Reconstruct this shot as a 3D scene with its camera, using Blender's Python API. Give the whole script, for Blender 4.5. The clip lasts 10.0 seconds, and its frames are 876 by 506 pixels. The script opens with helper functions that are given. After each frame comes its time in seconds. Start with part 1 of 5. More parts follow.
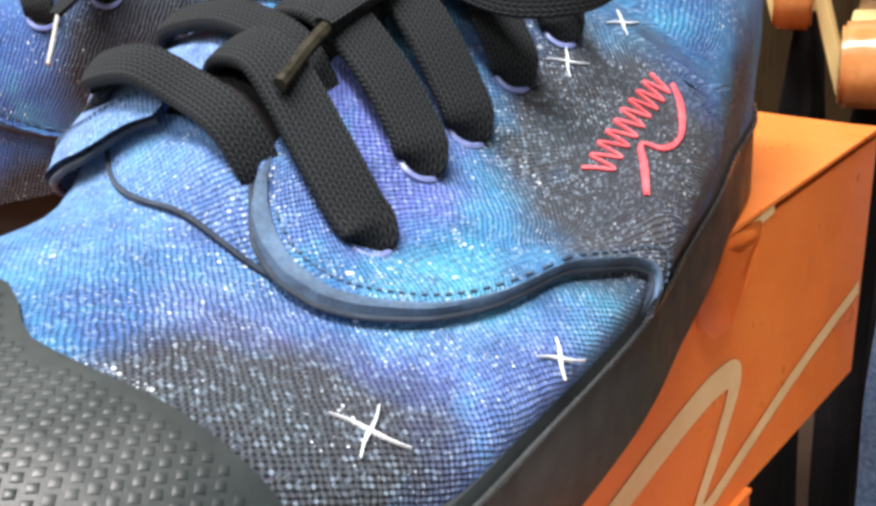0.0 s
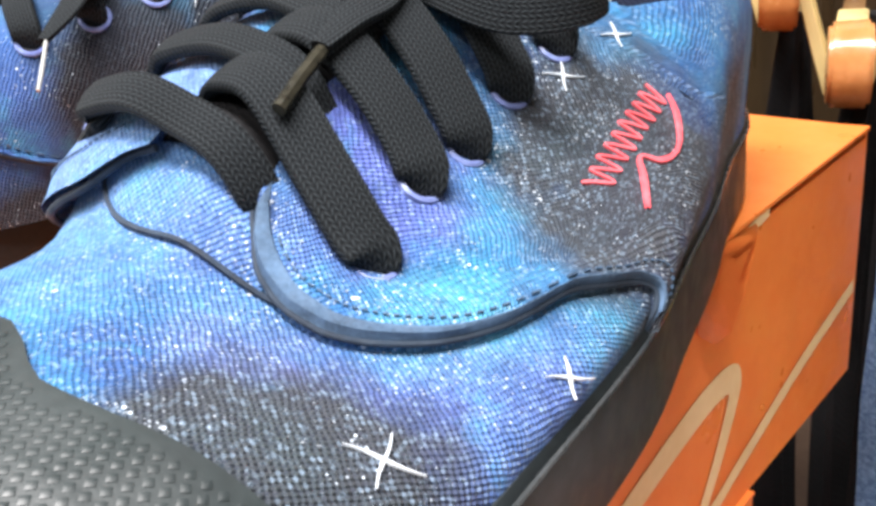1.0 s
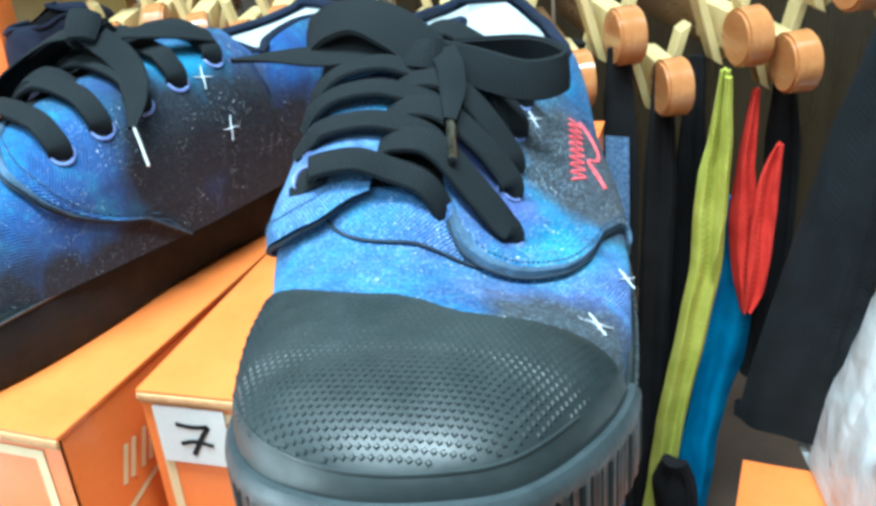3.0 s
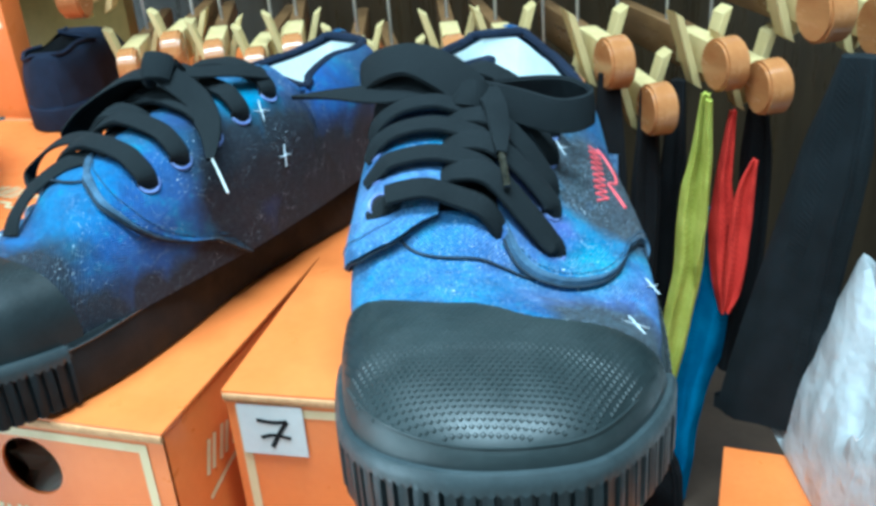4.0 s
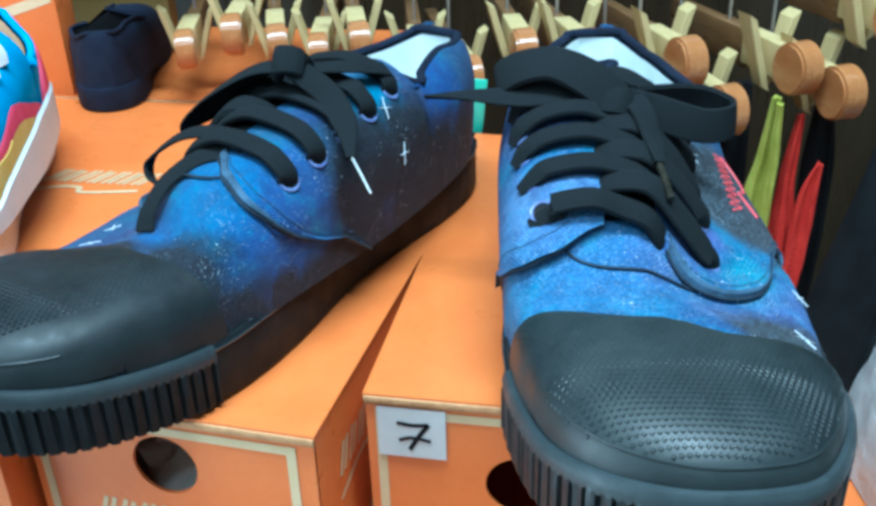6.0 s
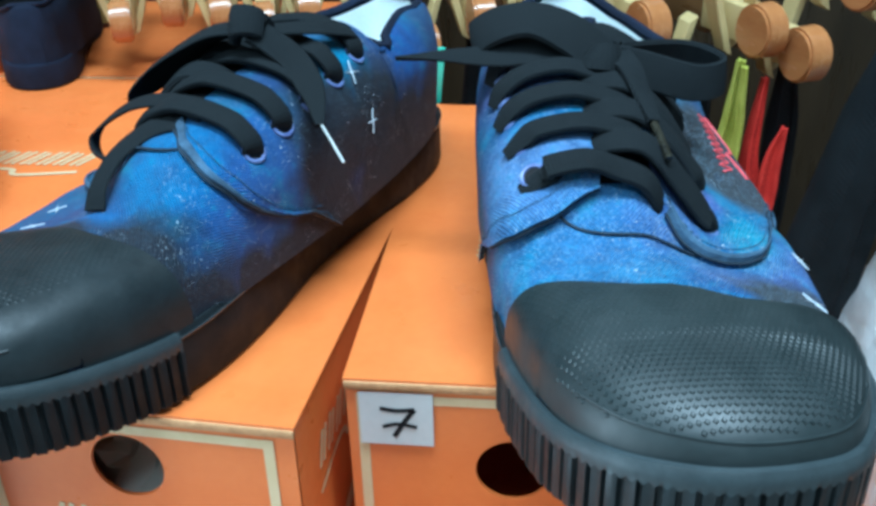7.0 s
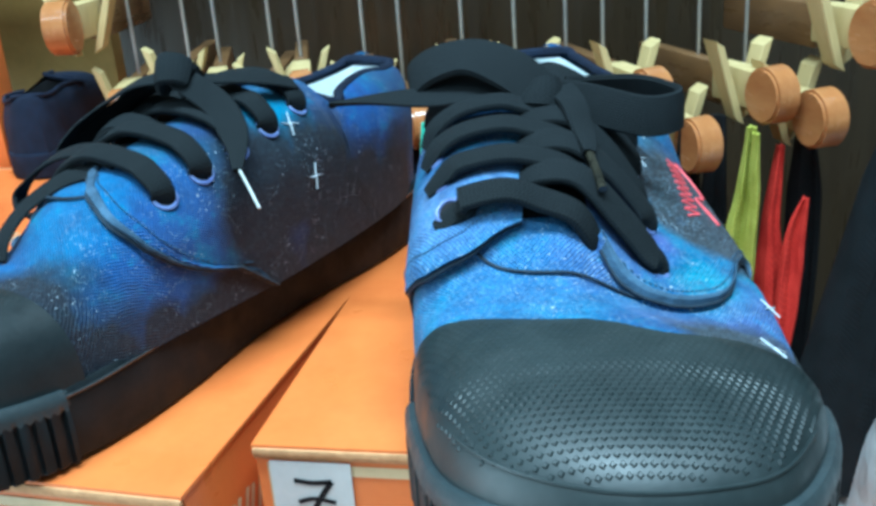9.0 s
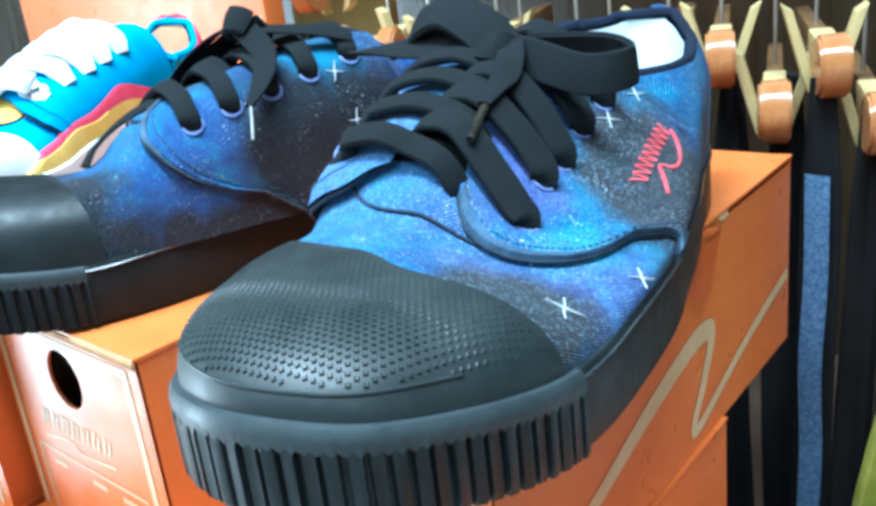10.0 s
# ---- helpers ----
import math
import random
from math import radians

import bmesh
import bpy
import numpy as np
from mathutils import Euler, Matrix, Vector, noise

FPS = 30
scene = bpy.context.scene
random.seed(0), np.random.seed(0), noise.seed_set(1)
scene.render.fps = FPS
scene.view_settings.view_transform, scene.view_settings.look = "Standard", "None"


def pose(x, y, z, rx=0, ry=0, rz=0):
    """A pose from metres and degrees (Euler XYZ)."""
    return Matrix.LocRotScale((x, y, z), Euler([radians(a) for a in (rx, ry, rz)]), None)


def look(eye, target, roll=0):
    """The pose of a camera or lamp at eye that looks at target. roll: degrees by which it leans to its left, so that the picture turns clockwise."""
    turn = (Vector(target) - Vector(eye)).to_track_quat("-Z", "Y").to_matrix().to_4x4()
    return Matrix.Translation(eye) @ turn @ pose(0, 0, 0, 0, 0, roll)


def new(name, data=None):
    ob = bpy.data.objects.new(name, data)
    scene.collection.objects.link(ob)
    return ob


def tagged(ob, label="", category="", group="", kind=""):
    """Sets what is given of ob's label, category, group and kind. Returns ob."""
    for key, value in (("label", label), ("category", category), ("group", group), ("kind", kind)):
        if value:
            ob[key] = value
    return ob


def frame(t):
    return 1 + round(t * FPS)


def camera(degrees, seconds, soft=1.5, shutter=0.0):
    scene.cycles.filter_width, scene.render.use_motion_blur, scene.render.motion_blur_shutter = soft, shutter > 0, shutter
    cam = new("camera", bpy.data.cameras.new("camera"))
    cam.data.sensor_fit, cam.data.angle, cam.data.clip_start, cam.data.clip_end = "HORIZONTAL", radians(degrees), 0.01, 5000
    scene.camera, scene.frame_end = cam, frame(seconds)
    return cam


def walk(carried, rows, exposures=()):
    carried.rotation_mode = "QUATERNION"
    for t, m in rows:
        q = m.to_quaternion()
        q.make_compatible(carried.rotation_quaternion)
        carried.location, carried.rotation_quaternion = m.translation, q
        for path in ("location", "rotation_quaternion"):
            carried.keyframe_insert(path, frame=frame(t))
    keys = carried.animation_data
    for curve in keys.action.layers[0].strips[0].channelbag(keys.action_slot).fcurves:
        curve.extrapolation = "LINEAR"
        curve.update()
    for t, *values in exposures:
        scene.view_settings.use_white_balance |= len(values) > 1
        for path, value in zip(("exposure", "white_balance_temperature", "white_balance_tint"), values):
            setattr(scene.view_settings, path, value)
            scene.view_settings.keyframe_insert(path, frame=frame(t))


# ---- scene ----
cam = camera(50.50, 10.0, 3.3)
# seconds, x, y, z, yaw, pitch, roll
ROWS = [
    (0, 0.21237, -0.06089, 0.38439, 44.497, -23.374, -4.855),
    (0.5, 0.21219, -0.04966, 0.38235, 45.580, -23.632, -5.878),
    (1, 0.20947, -0.06118, 0.38675, 43.655, -23.183, -6.270),
    (1.5, 0.18701, -0.10507, 0.39316, 35.905, -24.094, -5.463),
    (2, 0.17544, -0.14001, 0.40574, 26.575, -24.711, -4.501),
    (2.5, 0.16937, -0.16782, 0.42135, 21.033, -25.309, -4.719),
    (4, 0.14178, -0.24291, 0.46180, 14.340, -25.532, -4.460),
    (4.5, 0.12377, -0.24399, 0.46391, 13.814, -25.500, -3.258),
    (5, 0.10513, -0.24678, 0.47077, 14.001, -25.342, -3.419),
    (5.5, 0.09829, -0.24832, 0.47859, 14.298, -27.615, -4.226),
    (5.7, 0.09075, -0.25138, 0.47435, 13.476, -26.595, -3.142),
    (6.8, 0.05540, -0.24530, 0.47159, 6.616, -28.415, -0.871),
    (7, 0.05916, -0.23581, 0.46026, 6.861, -28.228, -1.394),
    (7.5, 0.06315, -0.23200, 0.43882, 7.483, -27.611, -2.883),
    (8, 0.06476, -0.24426, 0.42227, 6.860, -26.701, -3.014),
    (8.5, 0.07442, -0.23653, 0.42552, 7.472, -21.848, -3.251),
    (9, 0.10205, -0.21263, 0.42640, 11.914, -20.542, -4.128),
    (9.5, 0.17016, -0.19191, 0.42384, 23.507, -20.338, -5.993),
    (10, 0.24478, -0.17546, 0.41179, 39.216, -19.915, -6.737),
]
EXPOSURES = [(0, .94, 7400, 19), (1.2, 1.14, 7050, 17), (2.0, 1.02, 6350, 3), (2.7, .97, 5700, -5), (4.0, .47, 4980, -13), (4.6, .46, 4860, -14), (5.5, .27, 4800, -13),
             (7.0, .05, 4950, -8), (7.5, .09, 5050, -7), (8.0, .57, 5120, -9), (8.5, .54, 5050, -11), (9.0, .29, 4950, -12), (9.5, .5, 4950, -11), (10, .77, 5050, -7)]
walk(cam, [(t, pose(x, y, z, 90 + pitch, 0, yaw) @ pose(0, 0, 0, 0, 0, roll)) for t, x, y, z, yaw, pitch, roll in ROWS], EXPOSURES)

# ---- world and light ----
U = 0.066          # one plan unit in metres
TOP = 4.35 * U     # height of the box tops above the table

world = bpy.data.worlds.new("room_air")
scene.world = world
world.use_nodes = True
world.node_tree.nodes["Background"].inputs[0].default_value = (0.75, 0.85, 1.0, 1)
world.node_tree.nodes["Background"].inputs[1].default_value = 0.15


def area_lamp(name, eye, target, sx, sy, watts, colour):
    d = bpy.data.lights.new(name, "AREA")
    d.shape, d.size, d.size_y, d.energy, d.color = "RECTANGLE", sx, sy, watts, colour
    ob = new(name, d)
    ob.matrix_world = look(eye, target)
    return ob


# main light, taken as a ceiling tube
area_lamp("overhead_lamp", (0.10, -0.25, 1.82), (0.10, -0.05, 0.3), 1.2, 0.30, 46, (0.90, 0.96, 1.0))
# unseen light from the left, known by its glare; added without a door
area_lamp("left_light", (-2.12, -0.90, 0.02), (0.0, -0.35, 0.1), 1.3, 1.5, 50, (0.93, 0.97, 1.0))
# second lamp is unseen, added behind the camera as frontal fill
area_lamp("overhead_lamp", (-0.15, -1.15, 1.82), (-0.15, -1.0, 0.3), 1.2, 0.30, 14, (0.90, 0.96, 1.0))


# ---- materials ----
def material(name, rough=0.6, metal=0.0, spec=0.5):
    m = bpy.data.materials.new(name)
    m.use_nodes = True
    t = m.node_tree
    b = t.nodes["Principled BSDF"]
    b.inputs["Roughness"].default_value = rough
    b.inputs["Metallic"].default_value = metal
    b.inputs["Specular IOR Level"].default_value = spec
    return m, t, b


def node(t, kind, **inputs):
    n = t.nodes.new(kind)
    for k, v in inputs.items():
        n.inputs[k.replace("_", " ")].default_value = v
    return n


def coords(t, scale=(1, 1, 1), kind="Object"):
    c = t.nodes.new("ShaderNodeTexCoord")
    m = node(t, "ShaderNodeMapping", Scale=scale)
    t.links.new(c.outputs[kind], m.inputs["Vector"])
    return m.outputs[0]


def noise_tex(t, vec, scale, detail=3.0, rough=0.55):
    n = node(t, "ShaderNodeTexNoise", Scale=scale, Detail=detail, Roughness=rough)
    t.links.new(vec, n.inputs["Vector"])
    return n.outputs["Fac"]


def ramp(t, fac, stops):
    r = t.nodes.new("ShaderNodeValToRGB")
    e = r.color_ramp.elements
    while len(e) < len(stops):
        e.new(0.5)
    for el, (p, c) in zip(e, stops):
        el.position = p
        el.color = (*c, 1) if len(c) == 3 else (c[0], c[0], c[0], 1)
    t.links.new(fac, r.inputs[0])
    return r.outputs[0]


def math_node(t, op, a, b=0.0, clamp=False):
    n = t.nodes.new("ShaderNodeMath")
    n.operation, n.use_clamp = op, clamp
    for i, v in enumerate((a, b)):
        if isinstance(v, (int, float)):
            n.inputs[i].default_value = v
        else:
            t.links.new(v, n.inputs[i])
    return n.outputs[0]


def mix(t, fac, a, b):
    n = t.nodes.new("ShaderNodeMix")
    n.data_type = "RGBA"
    for i, v in ((0, fac), (6, a), (7, b)):
        if isinstance(v, (int, float)):
            n.inputs[i].default_value = v
        elif isinstance(v, tuple):
            n.inputs[i].default_value = (*v, 1)
        else:
            t.links.new(v, n.inputs[i])
    return n.outputs[2]


def bump(t, b, height, strength, dist):
    n = node(t, "ShaderNodeBump", Strength=strength, Distance=dist)
    t.links.new(height, n.inputs["Height"])
    t.links.new(n.outputs[0], b.inputs["Normal"])
    return n


def weave(t, vec, size, stray=0.0):
    """Height of a plain weave with threads of the given width, a little uneven."""
    if stray:
        wob = node(t, "ShaderNodeTexNoise", Scale=260.0, Detail=2.0)
        t.links.new(vec, wob.inputs["Vector"])
        sub = t.nodes.new("ShaderNodeVectorMath")
        sub.operation = "MULTIPLY_ADD"
        t.links.new(wob.outputs["Color"], sub.inputs[0])
        sub.inputs[1].default_value = (stray, stray, stray)
        t.links.new(vec, sub.inputs[2])
        vec = sub.outputs[0]
    s = t.nodes.new("ShaderNodeSeparateXYZ")
    t.links.new(vec, s.inputs[0])
    k = math.pi / size
    a = math_node(t, "SINE", math_node(t, "MULTIPLY", math_node(t, "ADD", s.outputs[0], math_node(t, "MULTIPLY", s.outputs[2], 0.8)), k))
    b = math_node(t, "SINE", math_node(t, "MULTIPLY", math_node(t, "ADD", s.outputs[1], math_node(t, "MULTIPLY", s.outputs[2], 0.35)), k))
    return math_node(t, "MULTIPLY", a, b)


def mottled(name, c1, c2, scale=40, rough=0.6, relief=0.0, fine=400, metal=0.0, spec=0.5, stretch=(1, 1, 1)):
    m, t, b = material(name, rough, metal, spec)
    v = coords(t, stretch)
    f = math_node(t, "ADD", math_node(t, "MULTIPLY", noise_tex(t, v, scale, 4), 0.7), math_node(t, "MULTIPLY", noise_tex(t, v, fine, 2), 0.3))
    t.links.new(ramp(t, f, [(0.3, c1), (0.7, c2)]), b.inputs["Base Color"])
    t.links.new(ramp(t, noise_tex(t, v, scale * 2.3, 3), [(0.3, (max(rough - 0.1, 0.02),)), (0.7, (min(rough + 0.1, 1.0),))]), b.inputs["Roughness"])
    if relief:
        bump(t, b, f, 0.5, relief)
    return m


def flecks(t, vec, size, col, strong):
    """Single threads differ in paint; their glints and dark pits go into the colour too."""
    sc = t.nodes.new("ShaderNodeVectorMath")
    sc.operation = "SCALE"
    sc.inputs["Scale"].default_value = 1.0 / size
    t.links.new(vec, sc.inputs[0])
    fl = t.nodes.new("ShaderNodeVectorMath")
    fl.operation = "FLOOR"
    t.links.new(sc.outputs[0], fl.inputs[0])
    wn = t.nodes.new("ShaderNodeTexWhiteNoise")
    wn.noise_dimensions = "2D"
    t.links.new(fl.outputs[0], wn.inputs["Vector"])
    col = mix(t, ramp(t, wn.outputs["Value"], [(0.0, (strong * 1.3,)), (0.35, (0.0,))]), col, (0.008, 0.012, 0.035))
    return mix(t, ramp(t, wn.outputs["Value"], [(0.72, (0.0,)), (1.0, (strong,))]), col, (0.36, 0.52, 0.70))


def galaxy(name, shift, darks, violet=0.5, deep=1.0, tints=(), soot=(0.005, 0.006, 0.006), fleck=0.26, spray=1.0):
    """Hand-painted night-sky canvas; darks: centres and radii of the black clouds, in plan units of the shoe."""
    m, t, b = material(name, 0.62, 0.0, 0.35)
    v = coords(t)
    w = node(t, "ShaderNodeMapping", Location=shift)
    t.links.new(v, w.inputs["Vector"])
    w = w.outputs[0]
    n1 = noise_tex(t, w, 22, 3, 0.6)
    n2 = noise_tex(t, w, 45, 4, 0.6)
    n3 = noise_tex(t, w, 33, 3, 0.6)
    col = ramp(t, n1, [(0.28, (0.026, 0.066, 0.27)), (0.42, (0.018, 0.155, 0.44)), (0.56, (0.020, 0.295, 0.57)), (0.72, (0.07, 0.52, 0.72))])
    col = mix(t, ramp(t, n3, [(0.52, (0.0,)), (0.68, (violet,))]), col, (0.13, 0.10, 0.40))
    col = mix(t, ramp(t, n2, [(0.58, (0.0,)), (0.75, (0.45,))]), col, (0.12, 0.36, 0.62))
    if deep < 1.0:
        col = mix(t, 1.0 - deep, col, (0.015, 0.022, 0.10))
    def near(x, y, z, r):
        d = t.nodes.new("ShaderNodeVectorMath")
        d.operation = "DISTANCE"
        t.links.new(v, d.inputs[0])
        d.inputs[1].default_value = (x * U, y * U, z * U)
        return math_node(t, "SUBTRACT", 1.0, math_node(t, "DIVIDE", d.outputs["Value"], r * U))

    for (x, y, z), r, tint, *strong in tints:
        f = math_node(t, "ADD", near(x, y, z, r), math_node(t, "MULTIPLY", math_node(t, "SUBTRACT", n3, 0.5), 1.2))
        col = mix(t, ramp(t, f, [(0.0, (0.0,)), (0.5, (strong[0] if strong else 0.55,))]), col, tint)
    # dabbed brush marks, darker and more teal
    dab = noise_tex(t, w, 115, 4, 0.65)
    col = mix(t, ramp(t, dab, [(0.36, (0.5,)), (0.52, (0.0,))]), col, (0.010, 0.050, 0.17))
    col = mix(t, ramp(t, dab, [(0.56, (0.0,)), (0.72, (0.4,))]), col, (0.05, 0.40, 0.58))
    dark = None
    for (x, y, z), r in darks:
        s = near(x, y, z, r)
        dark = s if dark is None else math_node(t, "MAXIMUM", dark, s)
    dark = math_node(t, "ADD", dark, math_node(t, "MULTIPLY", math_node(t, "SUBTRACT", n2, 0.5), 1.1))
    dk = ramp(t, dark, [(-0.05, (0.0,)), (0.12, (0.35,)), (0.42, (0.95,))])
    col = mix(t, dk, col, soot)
    # sprayed stars: a coarse and a fine layer
    many = ramp(t, noise_tex(t, w, 60, 2), [(0.42, (0.25,)), (0.62, (1.0,))])
    for scale, top, power, strength in ((430.0, 0.22, 6.0, 0.9), (800.0, 0.30, 5.0, 0.85), (1500.0, 0.46, 2.2, 0.55)):
        vo = node(t, "ShaderNodeTexVoronoi", Scale=scale)
        t.links.new(w, vo.inputs["Vector"])
        sp = t.nodes.new("ShaderNodeSeparateColor")
        t.links.new(vo.outputs["Color"], sp.inputs[0])
        size = math_node(t, "MULTIPLY", math_node(t, "POWER", sp.outputs[0], power), top)
        star = math_node(t, "LESS_THAN", vo.outputs["Distance"], math_node(t, "MULTIPLY", math_node(t, "MULTIPLY", size, spray), many))
        col = mix(t, math_node(t, "MULTIPLY", star, strength), col, (0.72, 0.82, 0.92))
    cl = t.nodes.new("ShaderNodeUVMap")
    h = weave(t, cl.outputs[0], 0.00066, 0.0010)
    grain = noise_tex(t, v, 1300, 2, 0.6)
    # pits of the weave coloured darker, as shade between the threads
    col = mix(t, ramp(t, math_node(t, "ADD", h, math_node(t, "MULTIPLY", math_node(t, "SUBTRACT", grain, 0.5), 1.4)), [(0.0, (0.22,)), (0.6, (0.0,))]), col, (0.008, 0.012, 0.04))
    col = flecks(t, cl.outputs[0], 0.00066, col, fleck)
    t.links.new(col, b.inputs["Base Color"])
    b.inputs["Sheen Weight"].default_value = 0.05
    bump(t, b, math_node(t, "ADD", h, math_node(t, "MULTIPLY", grain, 1.0)), 0.65, 0.0005)
    return m


GALAXY_B = galaxy("galaxy_canvas", (0.3, 0.1, 0.0), [((0.62, 2.12, 0.66), 0.52), ((0.68, 1.85, 0.5), 0.36), ((0.62, 0.66, 0.52), 0.42), ((0.62, 2.95, 0.45), 0.45), ((0.84, 1.75, 0.28), 0.20), ((0.78, 2.25, 0.30), 0.22)], 0.48, 0.66,
                  [((-0.45, 1.25, 0.95), 0.46, (0.145, 0.285, 0.60), 0.8), ((0.22, 1.46, 0.80), 0.34, (0.115, 0.13, 0.50), 0.75), ((0.05, 1.14, 0.75), 0.22, (0.145, 0.22, 0.58)), ((0.60, 1.26, 0.52), 0.26, (0.03, 0.40, 0.50), 0.8),
                   ((0.80, 1.12, 0.42), 0.46, (0.10, 0.10, 0.42), 0.6), ((0.30, 0.90, 0.70), 0.24, (0.16, 0.19, 0.50), 0.5), ((0.78, 2.05, 0.34), 0.36, (0.06, 0.06, 0.32)), ((-0.25, 0.85, 0.75), 0.50, (0.07, 0.235, 0.52), 0.6), ((0.42, 2.35, 0.9), 0.26, (0.03, 0.24, 0.50), 0.7), ((0.50, 3.0, 0.8), 0.4, (0.04, 0.16, 0.45))], (0.030, 0.033, 0.031))
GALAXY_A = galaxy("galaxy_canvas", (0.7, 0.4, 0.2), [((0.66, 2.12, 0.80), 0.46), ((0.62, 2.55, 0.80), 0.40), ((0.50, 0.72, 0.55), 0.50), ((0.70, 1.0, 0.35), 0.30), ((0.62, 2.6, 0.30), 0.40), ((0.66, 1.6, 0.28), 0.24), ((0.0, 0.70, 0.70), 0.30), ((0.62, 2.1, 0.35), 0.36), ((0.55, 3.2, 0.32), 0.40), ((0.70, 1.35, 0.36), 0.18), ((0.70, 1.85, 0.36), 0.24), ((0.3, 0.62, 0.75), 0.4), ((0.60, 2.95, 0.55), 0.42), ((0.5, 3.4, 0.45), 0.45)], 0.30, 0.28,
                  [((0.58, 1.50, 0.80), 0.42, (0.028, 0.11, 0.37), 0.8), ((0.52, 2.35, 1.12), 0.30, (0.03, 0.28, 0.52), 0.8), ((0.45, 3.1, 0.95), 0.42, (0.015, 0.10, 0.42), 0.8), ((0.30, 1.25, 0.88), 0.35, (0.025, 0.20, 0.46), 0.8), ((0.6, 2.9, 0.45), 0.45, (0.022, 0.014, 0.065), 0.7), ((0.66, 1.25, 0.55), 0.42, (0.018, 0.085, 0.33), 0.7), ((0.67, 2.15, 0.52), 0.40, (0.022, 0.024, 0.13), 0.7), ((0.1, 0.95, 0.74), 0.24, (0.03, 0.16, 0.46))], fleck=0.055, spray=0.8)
# trim colour, used as well for the shade under the loose flap
PIPING_SHADE = mottled("dark_piping_shade", (0.006, 0.012, 0.022), (0.022, 0.040, 0.066), 140, 0.85, 0.0004, 900)
EDGE = mottled("painted_edge", (0.016, 0.034, 0.060), (0.080, 0.15, 0.25), 140, 0.9, 0.0009, 1400)
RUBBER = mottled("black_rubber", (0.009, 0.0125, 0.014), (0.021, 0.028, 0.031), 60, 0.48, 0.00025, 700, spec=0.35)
RUBBER_TOE = mottled("black_rubber_cap", (0.0105, 0.017, 0.0185), (0.023, 0.034, 0.036), 40, 0.49, 0.0004, 500, spec=0.65)
RUBBER_LIP = mottled("grey_rubber_lip", (0.024, 0.033, 0.037), (0.046, 0.061, 0.067), 90, 0.48, 0.0002, 900)
# less glossy copy of the black rubber, the mate's shade put into its colour
RUBBER_SHADED = mottled("shaded_black_rubber", (0.006, 0.008, 0.0093), (0.0145, 0.0185, 0.021), 60, 0.6, 0.00025, 700, spec=0.2)
RUBBER_SEAM = mottled("polished_rubber_seam", (0.020, 0.024, 0.026), (0.040, 0.046, 0.050), 90, 0.25, 0.0001, 900, spec=0.6)
# the mate's lip, darkened the same way for its shade
LIP_SHADED = mottled("shaded_rubber_lip", (0.016, 0.023, 0.026), (0.035, 0.046, 0.051), 90, 0.5, 0.0002, 900)
LINING = mottled("white_lining", (0.62, 0.68, 0.70), (0.80, 0.85, 0.86), 60, 0.8, 0.0002, 900)
WHITE_PAINT = mottled("white_paint", (0.48, 0.56, 0.64), (0.80, 0.85, 0.90), 600, 0.6)
PINK = mottled("coral_paint", (0.75, 0.07, 0.09), (0.90, 0.16, 0.19), 300, 0.55)
PALE_PLASTIC = mottled("pale_aglet", (0.30, 0.31, 0.30), (0.46, 0.47, 0.45), 300, 0.3)
TISSUE = mottled("cream_tissue", (0.72, 0.70, 0.60), (0.84, 0.82, 0.74), 60, 0.8, 0.0004, 300)
PLASTIC = mottled("clear_aglet", (0.010, 0.010, 0.008), (0.045, 0.042, 0.03), 300, 0.15)
EYELET_PAINT = mottled("painted_eyelet", (0.10, 0.13, 0.34), (0.22, 0.29, 0.55), 200, 0.4)
CARD = mottled("orange_card", (0.70, 0.170, 0.036), (0.78, 0.222, 0.052), 25, 0.36, 0.00015, 300, spec=0.5)
CARD_EDGE = mottled("card_edge", (0.46, 0.24, 0.10), (0.70, 0.40, 0.19), 300, 0.8)
CARD_IN = mottled("grey_card", (0.16, 0.14, 0.12), (0.28, 0.25, 0.22), 60, 0.8)
CREAM = mottled("cream_print", (0.62, 0.47, 0.25), (0.72, 0.57, 0.34), 80, 0.45)
PAPER = mottled("white_paper", (0.55, 0.55, 0.54), (0.66, 0.66, 0.65), 60, 0.7)
INK_HOLE = mottled("black_ink_and_hole", (0.006, 0.006, 0.008), (0.016, 0.016, 0.018), 200, 0.7, spec=0.2)
PALE_WOOD = mottled("pale_wood", (0.46, 0.34, 0.135), (0.64, 0.50, 0.24), 40, 0.55, 0.0003, 300, stretch=(1, 1, 0.2))
BALL_WOOD = mottled("varnished_wood", (0.31, 0.11, 0.032), (0.50, 0.225, 0.08), 50, 0.22, 0.0002, 300, stretch=(1, 0.25, 1))
BAR_WOOD = mottled("brown_wood", (0.10, 0.05, 0.018), (0.19, 0.10, 0.038), 50, 0.32, 0.0002, 300, stretch=(1, 0.2, 1))
METAL = mottled("wire_metal", (0.55, 0.53, 0.5), (0.7, 0.68, 0.64), 30, 0.35, metal=0.85)
